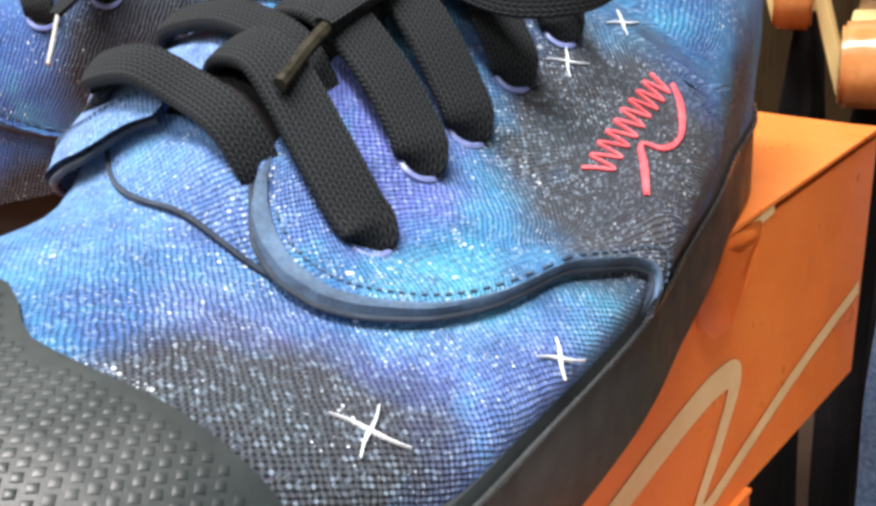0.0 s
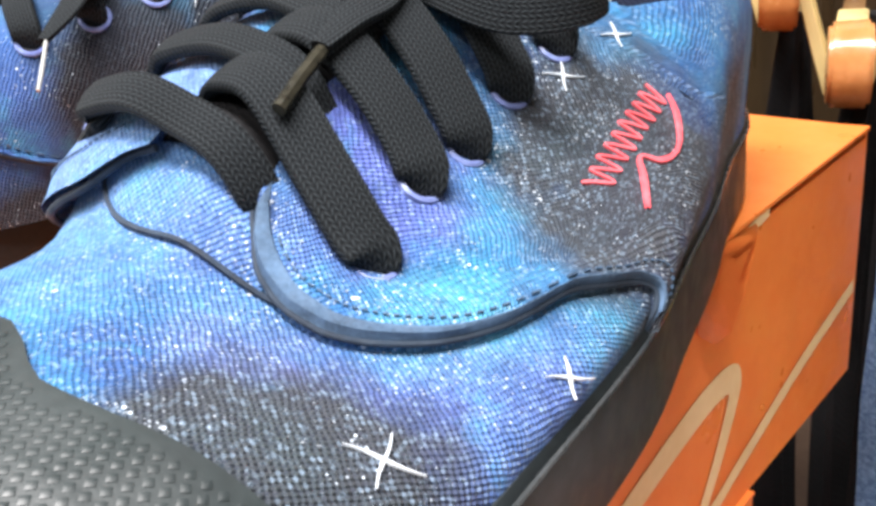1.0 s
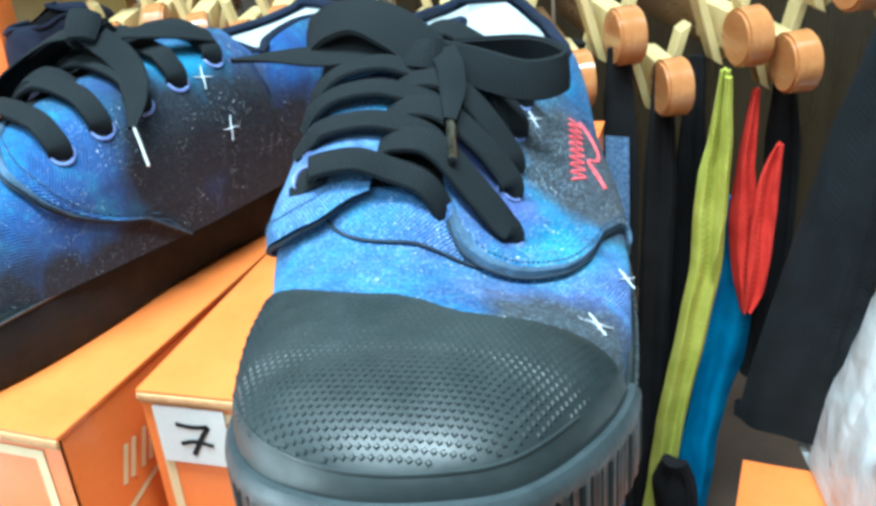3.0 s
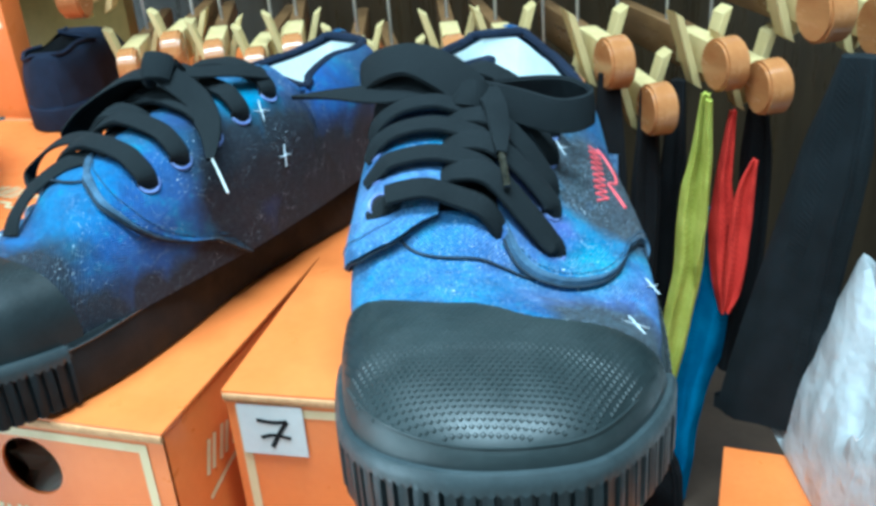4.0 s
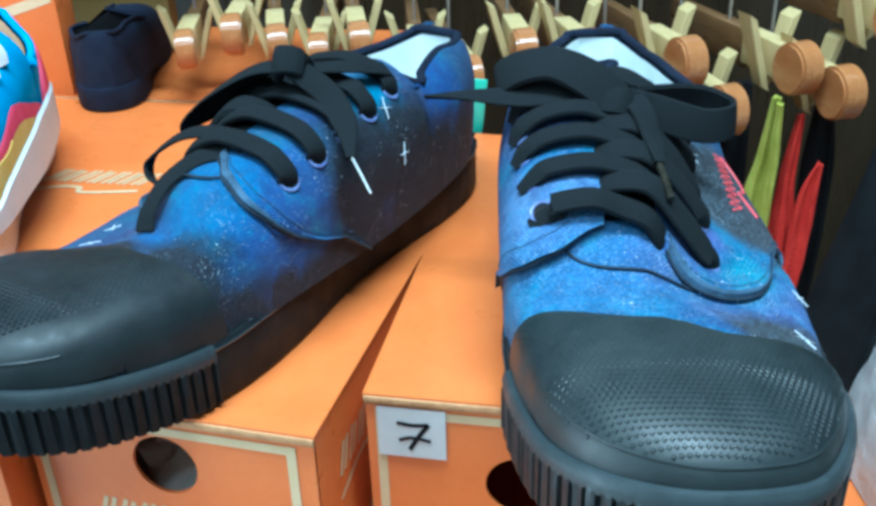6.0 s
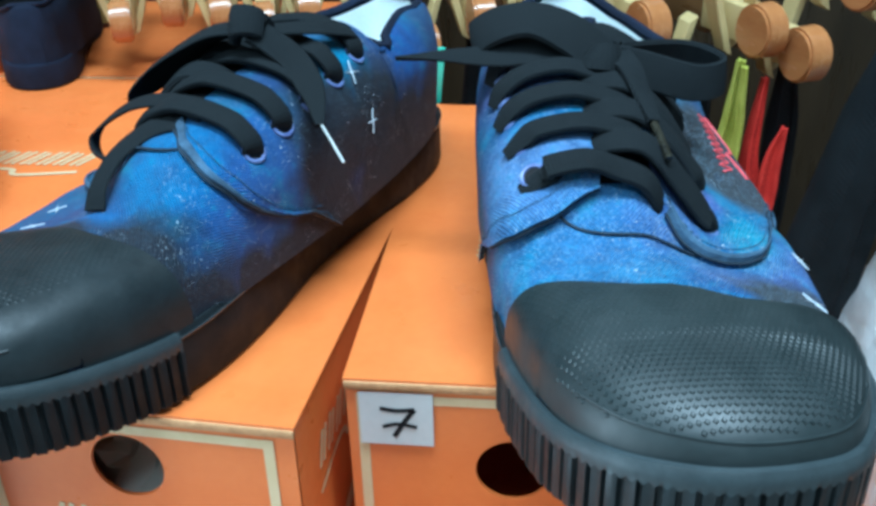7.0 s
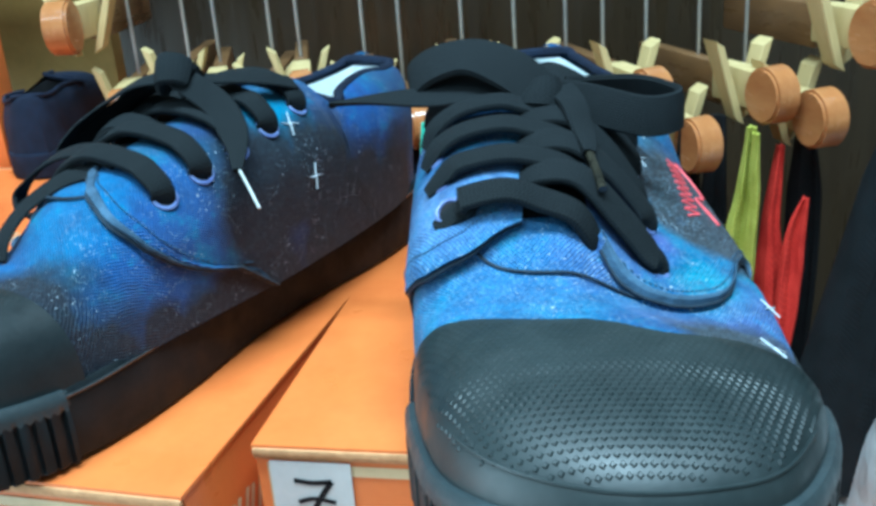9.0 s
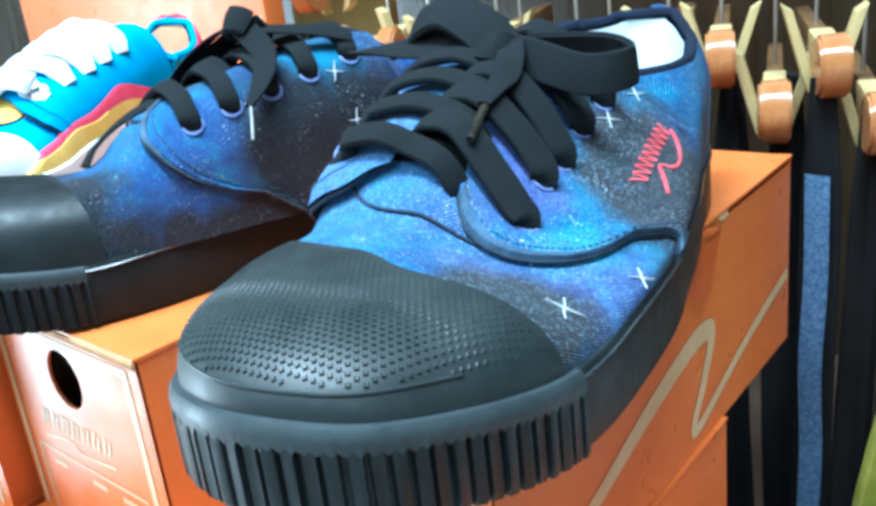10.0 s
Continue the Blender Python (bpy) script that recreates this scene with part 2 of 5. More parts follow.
WALL_WOOD = mottled("dark_panel", (0.018, 0.012, 0.006), (0.036, 0.024, 0.012), 12, 0.32, 0.0003, 120, stretch=(4, 4, 0.4))
OLIVE = mottled("olive_board", (0.20, 0.13, 0.035), (0.29, 0.19, 0.055), 20, 0.5, 0.0002, 200)
PLASTER = mottled("painted_plaster", (0.36, 0.35, 0.33), (0.46, 0.45, 0.42), 5, 0.85, 0.0005, 80)
TABLE = mottled("table_top", (0.05, 0.03, 0.02), (0.09, 0.055, 0.035), 15, 0.5, 0.0002, 200)
FLOOR = mottled("floor_tile", (0.52, 0.51, 0.49), (0.66, 0.65, 0.62), 8, 0.3, 0.0002, 100)


def cloth(name, c1, c2, thread=0.0009, rough=0.85):
    m, t, b = material(name, rough, 0.0, 0.25)
    v = coords(t)
    h = weave(t, v, thread)
    f = math_node(t, "ADD", math_node(t, "MULTIPLY", noise_tex(t, v, 50, 4), 0.8), math_node(t, "MULTIPLY", h, 0.12))
    t.links.new(ramp(t, f, [(0.25, c1), (0.6, c2)]), b.inputs["Base Color"])
    bump(t, b, h, 0.4, 0.0003)
    return m


def braid(name, c1, c2):
    """Flat braided cord: rows of slanting stitches along the length."""
    m, t, b = material(name, 0.85, 0.0, 0.12)
    c = t.nodes.new("ShaderNodeUVMap")
    s = t.nodes.new("ShaderNodeSeparateXYZ")
    t.links.new(c.outputs[0], s.inputs[0])
    across = math_node(t, "MULTIPLY", s.outputs[1], 5.0)
    tri = math_node(t, "PINGPONG", across, 0.5)
    along = math_node(t, "ADD", math_node(t, "MULTIPLY", s.outputs[0], 900.0), math_node(t, "MULTIPLY", tri, 2.0))
    stitch = math_node(t, "PINGPONG", along, 0.5)
    groove = math_node(t, "PINGPONG", math_node(t, "MULTIPLY", across, 2.0), 0.5)
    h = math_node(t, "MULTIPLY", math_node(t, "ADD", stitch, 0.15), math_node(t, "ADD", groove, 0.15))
    # shade between the stitches is put into the colour, darker where low
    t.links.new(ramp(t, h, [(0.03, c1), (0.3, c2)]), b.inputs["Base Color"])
    bump(t, b, h, 0.7, 0.0008)
    return m


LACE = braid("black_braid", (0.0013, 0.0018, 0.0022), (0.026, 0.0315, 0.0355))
WHITE_LACE = braid("white_braid", (0.55, 0.55, 0.55), (0.80, 0.80, 0.80))
BLACK_CLOTH = cloth("black_cloth", (0.003, 0.003, 0.004), (0.008, 0.008, 0.009))
GREY_CLOTH = cloth("charcoal_cloth", (0.005, 0.008, 0.010), (0.012, 0.017, 0.021))
LIME_CLOTH = cloth("lime_cloth", (0.34, 0.36, 0.045), (0.56, 0.58, 0.12))
RED_CLOTH = cloth("red_cloth", (0.45, 0.02, 0.015), (0.70, 0.05, 0.035))
BLUE_CLOTH = cloth("blue_cloth", (0.01, 0.13, 0.30), (0.02, 0.24, 0.48))
DENIM = mottled("glitter_denim", (0.024, 0.088, 0.33), (0.40, 0.63, 0.88), 500, 0.5, 0.0006, 1600)
NAVY = cloth("navy_canvas", (0.005, 0.008, 0.020), (0.012, 0.020, 0.046))
SKY_CANVAS = cloth("sky_blue_canvas", (0.01, 0.27, 0.60), (0.02, 0.38, 0.74))
ROSE_CANVAS = cloth("rose_canvas", (0.70, 0.05, 0.12), (0.85, 0.11, 0.20))
GOLD_CANVAS = cloth("yellow_canvas", (0.70, 0.45, 0.08), (0.85, 0.62, 0.22))
WHITE_RUBBER = mottled("white_rubber", (0.68, 0.70, 0.72), (0.82, 0.83, 0.84), 40, 0.5, 0.0002)
TAN = mottled("tan_lining", (0.55, 0.36, 0.22), (0.70, 0.48, 0.30), 40, 0.8)
MINT = mottled("mint_plastic", (0.10, 0.55, 0.38), (0.18, 0.68, 0.50), 40, 0.35)
BAG, _t, _b = material("clear_film", 0.16, 0.0, 0.6)
_b.inputs["Transmission Weight"].default_value, _b.inputs["IOR"].default_value = 0.35, 1.12
_v = coords(_t)
_t.links.new(ramp(_t, noise_tex(_t, _v, 40, 4), [(0.3, (0.68, 0.72, 0.74)), (0.7, (0.80, 0.84, 0.86))]), _b.inputs["Base Color"])
bump(_t, _b, noise_tex(_t, _v, 32, 3), 0.9, 0.006)


# ---- mesh tools ----
def finish(name, bm, mat, smooth=True):
    bmesh.ops.recalc_face_normals(bm, faces=bm.faces)
    me = bpy.data.meshes.new(name)
    bm.to_mesh(me)
    bm.free()
    for m in mat if isinstance(mat, (list, tuple)) else (mat,):
        me.materials.append(m)
    if smooth:
        me.polygons.foreach_set("use_smooth", [True] * len(me.polygons))
        me.set_sharp_from_angle(angle=radians(40))
    return me


def part(name, bm, mat, parent, label="", smooth=True):
    ob = new(name, finish(name, bm, mat, smooth))
    ob.parent = parent
    if label:
        tagged(ob, label)
    return ob


def thing(name, m, label, category, group="", kind=""):
    ob = new(name)
    ob.empty_display_size = 0.02
    ob.matrix_world = m
    return tagged(ob, label, category, group, kind)


def solid(name, bm, mat, label, category="", kind="", smooth=True, m=None, group=""):
    ob = new(name, finish(name, bm, mat, smooth))
    if m is not None:
        ob.matrix_world = m
    return tagged(ob, label, category, group, kind)


def grid(bm, rows, close_u=False, close_v=False):
    vs = [[bm.verts.new(p) for p in r] for r in rows]
    nu, nv = len(vs), len(vs[0])
    out = []
    for i in range(nu if close_u else nu - 1):
        for j in range(nv if close_v else nv - 1):
            q = (vs[i][j], vs[i][(j + 1) % nv], vs[(i + 1) % nu][(j + 1) % nv], vs[(i + 1) % nu][j])
            if len(set(q)) == 4:
                out.append(bm.faces.new(q))
    return vs, out


def box(bm, lo, hi, bevel=0.0, m=None):
    r = bmesh.ops.create_cube(bm, size=1.0)
    vs = r["verts"]
    for v in vs:
        v.co = Vector([lo[i] + (v.co[i] + 0.5) * (hi[i] - lo[i]) for i in range(3)])
    if bevel:
        es = list({e for v in vs for e in v.link_edges})
        bmesh.ops.bevel(bm, geom=es, offset=bevel, segments=2, affect="EDGES", profile=0.6)
    if m is not None:
        bmesh.ops.transform(bm, matrix=m, verts=[v for v in bm.verts if v.index == -1 or v in vs or True])
    return bm


def spline(pts, n):
    """n points along a smooth open curve through pts."""
    p = [Vector(q) for q in pts]
    p = [p[0] * 2 - p[1]] + p + [p[-1] * 2 - p[-2]]
    out = []
    k = len(p) - 3
    for i in range(n):
        f = i / (n - 1) * k
        j = min(int(f), k - 1)
        f -= j
        a, b, c, d = p[j : j + 4]
        out.append(0.5 * (2 * b + (c - a) * f + (2 * a - 5 * b + 4 * c - d) * f * f + (3 * b - a - 3 * c + d) * f**3))
    return out


def keys(*pairs):
    """A smooth function through the pairs (place, value)."""
    xs, ys = [p[0] for p in pairs], [p[1] for p in pairs]
    sl = [(ys[i + 1] - ys[i]) / (xs[i + 1] - xs[i]) for i in range(len(xs) - 1)]
    tg = [sl[0]] + [0.0 if sl[i - 1] * sl[i] <= 0 else 2 * sl[i - 1] * sl[i] / (sl[i - 1] + sl[i]) for i in range(1, len(sl))] + [sl[-1]]

    def f(x):
        if x <= xs[0]:
            return ys[0]
        if x >= xs[-1]:
            return ys[-1]
        i = max(j for j in range(len(xs) - 1) if xs[j] <= x)
        h = xs[i + 1] - xs[i]
        s = (x - xs[i]) / h
        return ys[i] * (1 + 2 * s) * (1 - s) ** 2 + tg[i] * h * s * (1 - s) ** 2 + ys[i + 1] * s * s * (3 - 2 * s) + tg[i + 1] * h * s * s * (s - 1)

    return f


def ribbon(bm, path, ups, width, thick, n=40, scale=1.0):
    """A flat cord along path (points), its flat side towards ups; with UVs along and across."""
    uv = bm.loops.layers.uv.verify()
    pts, up = spline(path, n), spline(ups, n)
    prof = [(-0.5, 0), (-0.46, 0.42), (-0.2, 0.55), (0.2, 0.55), (0.46, 0.42), (0.5, 0), (0.4, -0.45), (-0.4, -0.45)]
    rows, run, wides, length = [], [], [], 0.0
    for i in range(n):
        t = (pts[min(i + 1, n - 1)] - pts[max(i - 1, 0)]).normalized()
        s = t.cross(up[i]).normalized()
        u = s.cross(t).normalized()
        w = width(i / (n - 1)) if callable(width) else width
        rows.append([(pts[i] + s * a * w + u * b * thick) * scale for a, b in prof])
        run.append(length)
        wides.append(w / .12)
        if i < n - 1:
            length += (pts[i + 1] - pts[i]).length * scale
    vs, fs = grid(bm, rows, close_v=True)
    across = [0.0, 0.06, 0.3, 0.7, 0.94, 1.0, 0.9, 0.1]
    k = 0
    for i in range(n - 1):
        for j in range(8):
            f = fs[k]
            k += 1
            for lp in f.loops:
                ii = i if lp.vert in vs[i] else i + 1
                jj = vs[ii].index(lp.vert)
                lp[uv].uv = (run[ii], across[jj] * wides[ii])
    bm.faces.new(vs[0])
    bm.faces.new(list(reversed(vs[-1])))


def tube(bm, path, radius, n=30, k=8, scale=1.0, closed=False):
    pts = spline(path, n) if not closed else [Vector(p) for p in path]
    n = len(pts)
    rows = []
    prev = None
    for i in range(n):
        a, b = (pts[(i + 1) % n], pts[i - 1]) if closed else (pts[min(i + 1, n - 1)], pts[max(i - 1, 0)])
        t = (a - b).normalized()
        s = prev - t * prev.dot(t) if prev is not None else t.orthogonal()
        s.normalize()
        prev = s
        q = t.cross(s)
        r = radius(i / (n - 1)) if callable(radius) else radius
        rows.append([(pts[i] + (s * math.cos(2 * math.pi * j / k) + q * math.sin(2 * math.pi * j / k)) * r) * scale for j in range(k)])
    vs, _ = grid(bm, rows, close_u=closed, close_v=True)
    if not closed:
        bm.faces.new(vs[0])
        bm.faces.new(list(reversed(vs[-1])))


# ---- shoes ----
OUTLINE = [(-.66, 1.1), (-.64, .73), (-.60, .48), (-.53, .20), (-.42, .0), (-.26, -.15), (-.02, -.25), (.24, -.24), (.47, -.14), (.66, .14), (.79, .46), (.84, .80), (.86, 1.25), (.85, 1.75),
           (.785, 2.2), (.72, 2.65), (.63, 3.1), (.55, 3.6), (.38, 3.98), (.07, 4.14), (-.24, 4.02), (-.42, 3.68), (-.48, 3.2), (-.47, 2.7), (-.48, 2.3), (-.54, 1.9), (-.62, 1.5)]
SOLE_TOP = 0.33


def sole_top(y):
    """The rubber foxing rises a little towards the heel."""
    f = min(max((y - .55) / .7, 0.0), 1.0)
    return SOLE_TOP + .032 * f * f * (3 - 2 * f)


def spring(y):
    """How far the toe curls up from the ground."""
    return .20 * max(0.0, (1.0 - y) / 1.2) ** 1.6


def ring(n, inset=0.0):
    """n points round the sole's outline, moved inwards by inset."""
    k = len(OUTLINE)
    pts = spline([OUTLINE[i % k] + (0,) for i in range(-2, k + 3)], (k + 4) * 40 + 1)[80 : 80 + k * 40]
    step = [0.0]
    for a, b in zip(pts, pts[1:] + pts[:1]):
        step.append(step[-1] + (b - a).length)
    out = []
    for i in range(n):
        d = step[-1] * i / n
        j = int(np.searchsorted(step, d, side="right")) - 1
        a, b = pts[j], pts[(j + 1) % len(pts)]
        t = (b - a).normalized()
        out.append(a.lerp(b, (d - step[j]) / max((b - a).length, 1e-9)) + Vector((-t.y, t.x, 0)) * inset)
    return out


_EDGE = ring(900, 0.03)
_L = sorted([(p.y, p.x) for p in _EDGE if p.x < 0.10])
_R = sorted([(p.y, p.x) for p in _EDGE if p.x >= 0.10])
Y0, Y1 = max(_L[0][0], _R[0][0]), min(_L[-1][0], _R[-1][0])
wide_l = keys((.8, -.2), (.95, -.60), (1.2, -.66), (2.0, -.66), (2.6, -.62), (3.2, -.54), (3.7, -.40), (3.9, -.1))
wide_r = keys((.7, .2), (.9, .82), (1.1, .865), (1.35, .885), (1.6, .89), (1.75, .885), (2.0, .855), (2.4, .79), (2.8, .70), (3.3, .60), (3.7, .50), (3.9, .1))


def side_x(y, right):
    c = _R if right else _L
    x = float(np.interp(y, [q[0] for q in c], [q[1] for q in c]))
    return max(x, wide_r(y)) if right else min(x, wide_l(y))


ridge_z = keys((Y0, .57), (Y0 + .03, .61), (Y0 + .1, .665), (Y0 + .25, .71), (.25, .735), (.5, .75), (.75, .735), (.95, .725), (1.08, .755), (1.2, .87), (1.3, .95), (1.45, 1.005), (1.75, 1.09), (2.2, 1.18), (2.5, 1.22), (3.0, 1.21), (3.6, 1.17), (Y1 - .09, 1.155), (Y1 - .05, 1.09), (Y1 - .012, .7), (Y1, .4))
ridge_x = keys((Y0, .11), (.5, .02), (1.0, -.10), (1.5, -.13), (2.2, -.08), (3.0, .02), (4.1, .08))
# on the outer side a low rounded body carries a raised ridge under the laces
body_z = keys((.36, .742), (.5, .735), (.83, .64), (1.1, .57), (1.3, .58), (1.53, .62), (1.744, .63), (1.93, .72), (2.19, .84), (2.39, .92), (2.6, 1.02), (2.75, 1.12), (3.0, 1.21))
ridge_w = keys((.8, .26), (1.3, .27), (1.5, .36), (2.0, .34), (2.8, .30))
round_r = keys((Y0, 2.6), (.36, 2.38), (.83, 2.3), (1.5, 2.3), (1.75, 2.05), (1.93, 2.2), (2.5, 2.2), (3.0, 3.2), (4.1, 3.0))


round_l = keys((Y0, 3.6), (.5, 3.6), (.8, 3.4), (1.2, 3.4), (2.4, 4.0), (3.0, 4.0), (4.1, 3.2))
open_z = keys((2.5, 1.16), (2.54, 1.06), (2.60, .99), (2.74, .99), (2.9, .995), (3.24, 1.0), (3.5, 1.015), (3.68, 1.03), (Y1 - .2, 1.085), (Y1 - .12, 1.13))
LOW = [0.0]  # how much lower a shoe's collar lies
OPEN0, OPEN1 = 2.5, Y1 - .12


def surf(y, phi, right):
    """A point of the upper: phi goes from the sole (0) to the ridge (pi / 2)."""
    n = round_r(y) if right else round_l(y)
    xm, zt = ridge_x(y), ridge_z(y)
    xe = side_x(y, right)
    c, s = max(math.cos(phi), 0.0), max(math.sin(phi), 0.0)
    z0 = sole_top(y) - 0.03 + spring(y)
    if right:
        # the cloth leaves the rubber at its edge and swells out above it
        foot = float(np.interp(y, [q[0] for q in _R], [q[1] for q in _R])) + .012
        f = min(max(phi / .35, 0.0), 1.0)
        xe = min(xe, foot) + (xe - min(xe, foot)) * f * f * (3 - 2 * f)
    x = xm + (xe - xm) * c ** (2 / n)
    if right and .36 < y < 3.0:
        low = min(body_z(y), zt)
        return Vector((x, y, z0 + (low - z0) * s ** (2 / n) + (zt - low) * math.exp(-(max(x - xm - .04, 0.0) / ridge_w(y)) ** 2)))
    return Vector((x, y, z0 + max(zt - z0, .01) * s ** (2 / n)))


def phi_high(y, z, right):
    """The angle at which the upper reaches the height z."""
    lo, hi = 0.0, math.pi / 2
    for _ in range(24):
        mid = (lo + hi) / 2
        lo, hi = (mid, hi) if surf(y, mid, right).z < z else (lo, mid)
    return lo


def phi_at(y, x, right):
    n = round_r(y) if right else round_l(y)
    xm, xe = ridge_x(y), side_x(y, right)
    u = min(max((x - xm) / (xe - xm), 0.0), 1.0)
    return math.acos(min(u ** (n / 2), 1.0))


def phi_open(y, right):
    if not (OPEN0 if right else OPEN0 + .32) <= y <= OPEN1:
        return math.pi / 2
    f = math.sin(math.pi * (y - OPEN0) / (OPEN1 - OPEN0))
    return phi_high(y, open_z(y) + (0.0 if right else .14 * f) - LOW[0] * f, right)


def lift(y, phi, right, off):
    """A point off above the upper, and the outward normal there."""
    e = 0.012
    p = surf(y, phi, right)
    ph = min(max(phi, 0.03), math.pi / 2 - 0.03)
    a = surf(min(y + e, Y1 - .005), ph, right) - surf(max(y - e, Y0 + .005), ph, right)
    b = surf(y, ph + e, right) - surf(y, ph - e, right)
    nrm = a.cross(b)
    nrm.normalize()
    if not right:
        nrm.negate()
    if y < Y0 + .14:
        front = Vector(((p.x - .11) * 1.6, -.6, .45)).normalized()
        nrm = front.lerp(nrm, max(y - Y0, 0.0) / .14).normalized()
    if nrm.z < -0.05 or nrm.length < 0.5:
        nrm = Vector((1 if right else -1, 0, 0.3)).normalized()
    return p + nrm * off, nrm


CY = .36
CX = ridge_x(CY)
_polar = sorted((math.atan2(p.y - CY, p.x - CX), math.hypot(p.x - CX, p.y - CY)) for p in _EDGE if p.y < CY + .25)
_pa, _pr = [a for a, _ in _polar if a <= .1], [r for a, r in _polar if a <= .1]
_pa, _pr = [a - 2 * math.pi for a, _ in _polar if a > 3.0] + _pa, [r for a, r in _polar if a > 3.0] + _pr


def toe_r(a):
    return float(np.interp(a, _pa, _pr))


def toe_n(a):
    return 2.38 + 1.22 * min(max(-a / math.pi, 0.0), 1.0)


def dome_z(x, y):
    """Height of the rounded toe in front of CY."""
    a = math.atan2(min(y - CY, 0.0), x - CX)
    a = -math.pi if a > 3 else a
    u = min(math.hypot(x - CX, y - CY) / toe_r(a), 1.0)
    n = toe_n(a)
    z0 = SOLE_TOP - .03 + spring(y)
    return z0 + (ridge_z(CY) - z0) * (1 - u ** n) ** (1 / n)


def dome(x, y, off):
    e = .004
    gx = (dome_z(x + e, y) - dome_z(x - e, y)) / (2 * e)
    gy = (dome_z(x, min(y + e, CY)) - dome_z(x, y - e)) / (e + min(e, CY - y) + 1e-9)
    nrm = Vector((-gx, -gy, 1)).normalized()
    out = Vector((x - CX, y - CY, 0))
    if dome_z(x, y) < SOLE_TOP + spring(y) + .02 and out.length > 0:
        nrm = out.normalized()
    return Vector((x, y, dome_z(x, y))) + nrm * off, nrm


def on_top(x, y, off=0.0):
    if y < CY:
        return dome(x, y, off)
    right = x >= ridge_x(y)
    return lift(y, phi_at(y, x, right), right, off)


def lay_uv(bm, vs, fs):
    """UVs in metres: across by the length of cloth from the ridge, along by the shoe's length."""
    uv = bm.loops.layers.uv.verify()
    at = {}
    for row in vs:
        d = 0.0
        for j in range(len(row) - 1, -1, -1):
            if j < len(row) - 1:
                d += (row[j].co - row[j + 1].co).length
            at[row[j]] = (d, row[j].co.y + row[j].co.z * .4)
    for f in fs:
        for lp in f.loops:
            lp[uv].uv = at[lp.vert]


def panel(bm, sx, right, y_from, y_to, p_from, p_to, off, ny=40, np_=18, roll=True, taper=False, raised=None, free=False):
    """A piece of cloth laid on the upper. p runs from the sole (0) to an upper edge (1); y_from, y_to, p_from, p_to are functions."""
    rows = []
    for i in range(ny + 1):
        f = i / ny
        f = f * f * (3 - 2 * f) * 0.3 + f * 0.7
        row = []
        for j in range(np_ + 1):
            q = j / np_
            y = y_from(q) + (y_to(q) - y_from(q)) * f
            phi = p_from(y) + (p_to(y) - p_from(y)) * q
            d = off * min(1.0, .15 + phi / .5) if taper else off
            if roll and i == 0:
                d = off * .8 if free else 0.0
            elif roll and j == np_:
                d *= .7
            elif roll and (i == 1):
                d = off * 0.85
            p, _ = lift(y, phi, right, d)
            row.append(Vector((sx * p.x, p.y, p.z + (raised(y, q) if raised and (i or free) else 0.0))) * U)
        rows.append(row)
    lay_uv(bm, *grid(bm, rows))


def flat(sx):
    return lambda p: Vector((sx * p.x, p.y, p.z))


def stroke(bm, sx, pts, width, off, n=14):
    """A painted line on the upper through (x, y) points; width may vary along it."""
    a = spline([(x, y, 0) for x, y in pts], n)
    rows = []
    for i, q in enumerate(a):
        t = a[min(i + 1, n - 1)] - a[max(i - 1, 0)]
        p, nm = on_top(q.x, q.y, off)
        p2, _ = on_top(q.x + t.x * 0.2, q.y + t.y * 0.2, off)
        d = p2 - p
        s = d.cross(nm)
        if s.length < 1e-6:
            s = Vector((1, 0, 0))
        s.normalize()
        w = width(i / (n - 1)) if callable(width) else width
        rows.append([Vector((sx * r.x, r.y, r.z)) * U for r in (p - s * w - nm * 0.01, p - s * w * .8, p + s * w * .8, p + s * w - nm * 0.01)])
    grid(bm, rows)


front_l = keys((0.0, 1.60), (.076, 1.42), (.19, 1.22), (.333, 1.14), (.57, 1.09), (.76, 1.10), (1.0, 1.19))
STAY_R, STAY_L = keys((1.0, .12), (1.25, .085), (1.45, .05), (2.4, .05)), keys((1.0, -.22), (1.4, -.175), (2.4, -.16))
EYELETS = [1.26, 1.50, 1.70, 1.92, 2.17]
INNER_TIGHT = [(1.545, .925), (1.775, .98), (2.02, 1.03), (2.27, 1.08), (2.55, 1.125)]  # along and up, on the laced-tight mate
EYELETS_R = [(.325, 1.312), (.305, 1.54), (.30, 1.77), (.31, 2.01), (.33, 2.26)]
INNER_LOOSE = [(1.275, .895), (1.515, .965), (1.745, 1.01), (1.96, 1.05), (2.20, 1.09)]


def stay_phi(right):
    def f(y):
        x = STAY_R(y) if right else STAY_L(y)
        return min(phi_at(y, x, right), phi_open(y, right))
    return f


# the scalloped front edge of the outer side piece, from the sole up to its tip
_scallop = [(.858, 1.76), (.835, 1.79), (.797, 1.745), (.766, 1.65), (.722, 1.53), (.689, 1.405), (.642, 1.287), (.584, 1.196), (.52, 1.135), (.44, 1.085), (.36, 1.062), (.28, 1.062), (.20, 1.085), (.135, 1.13), (.10, 1.19)]
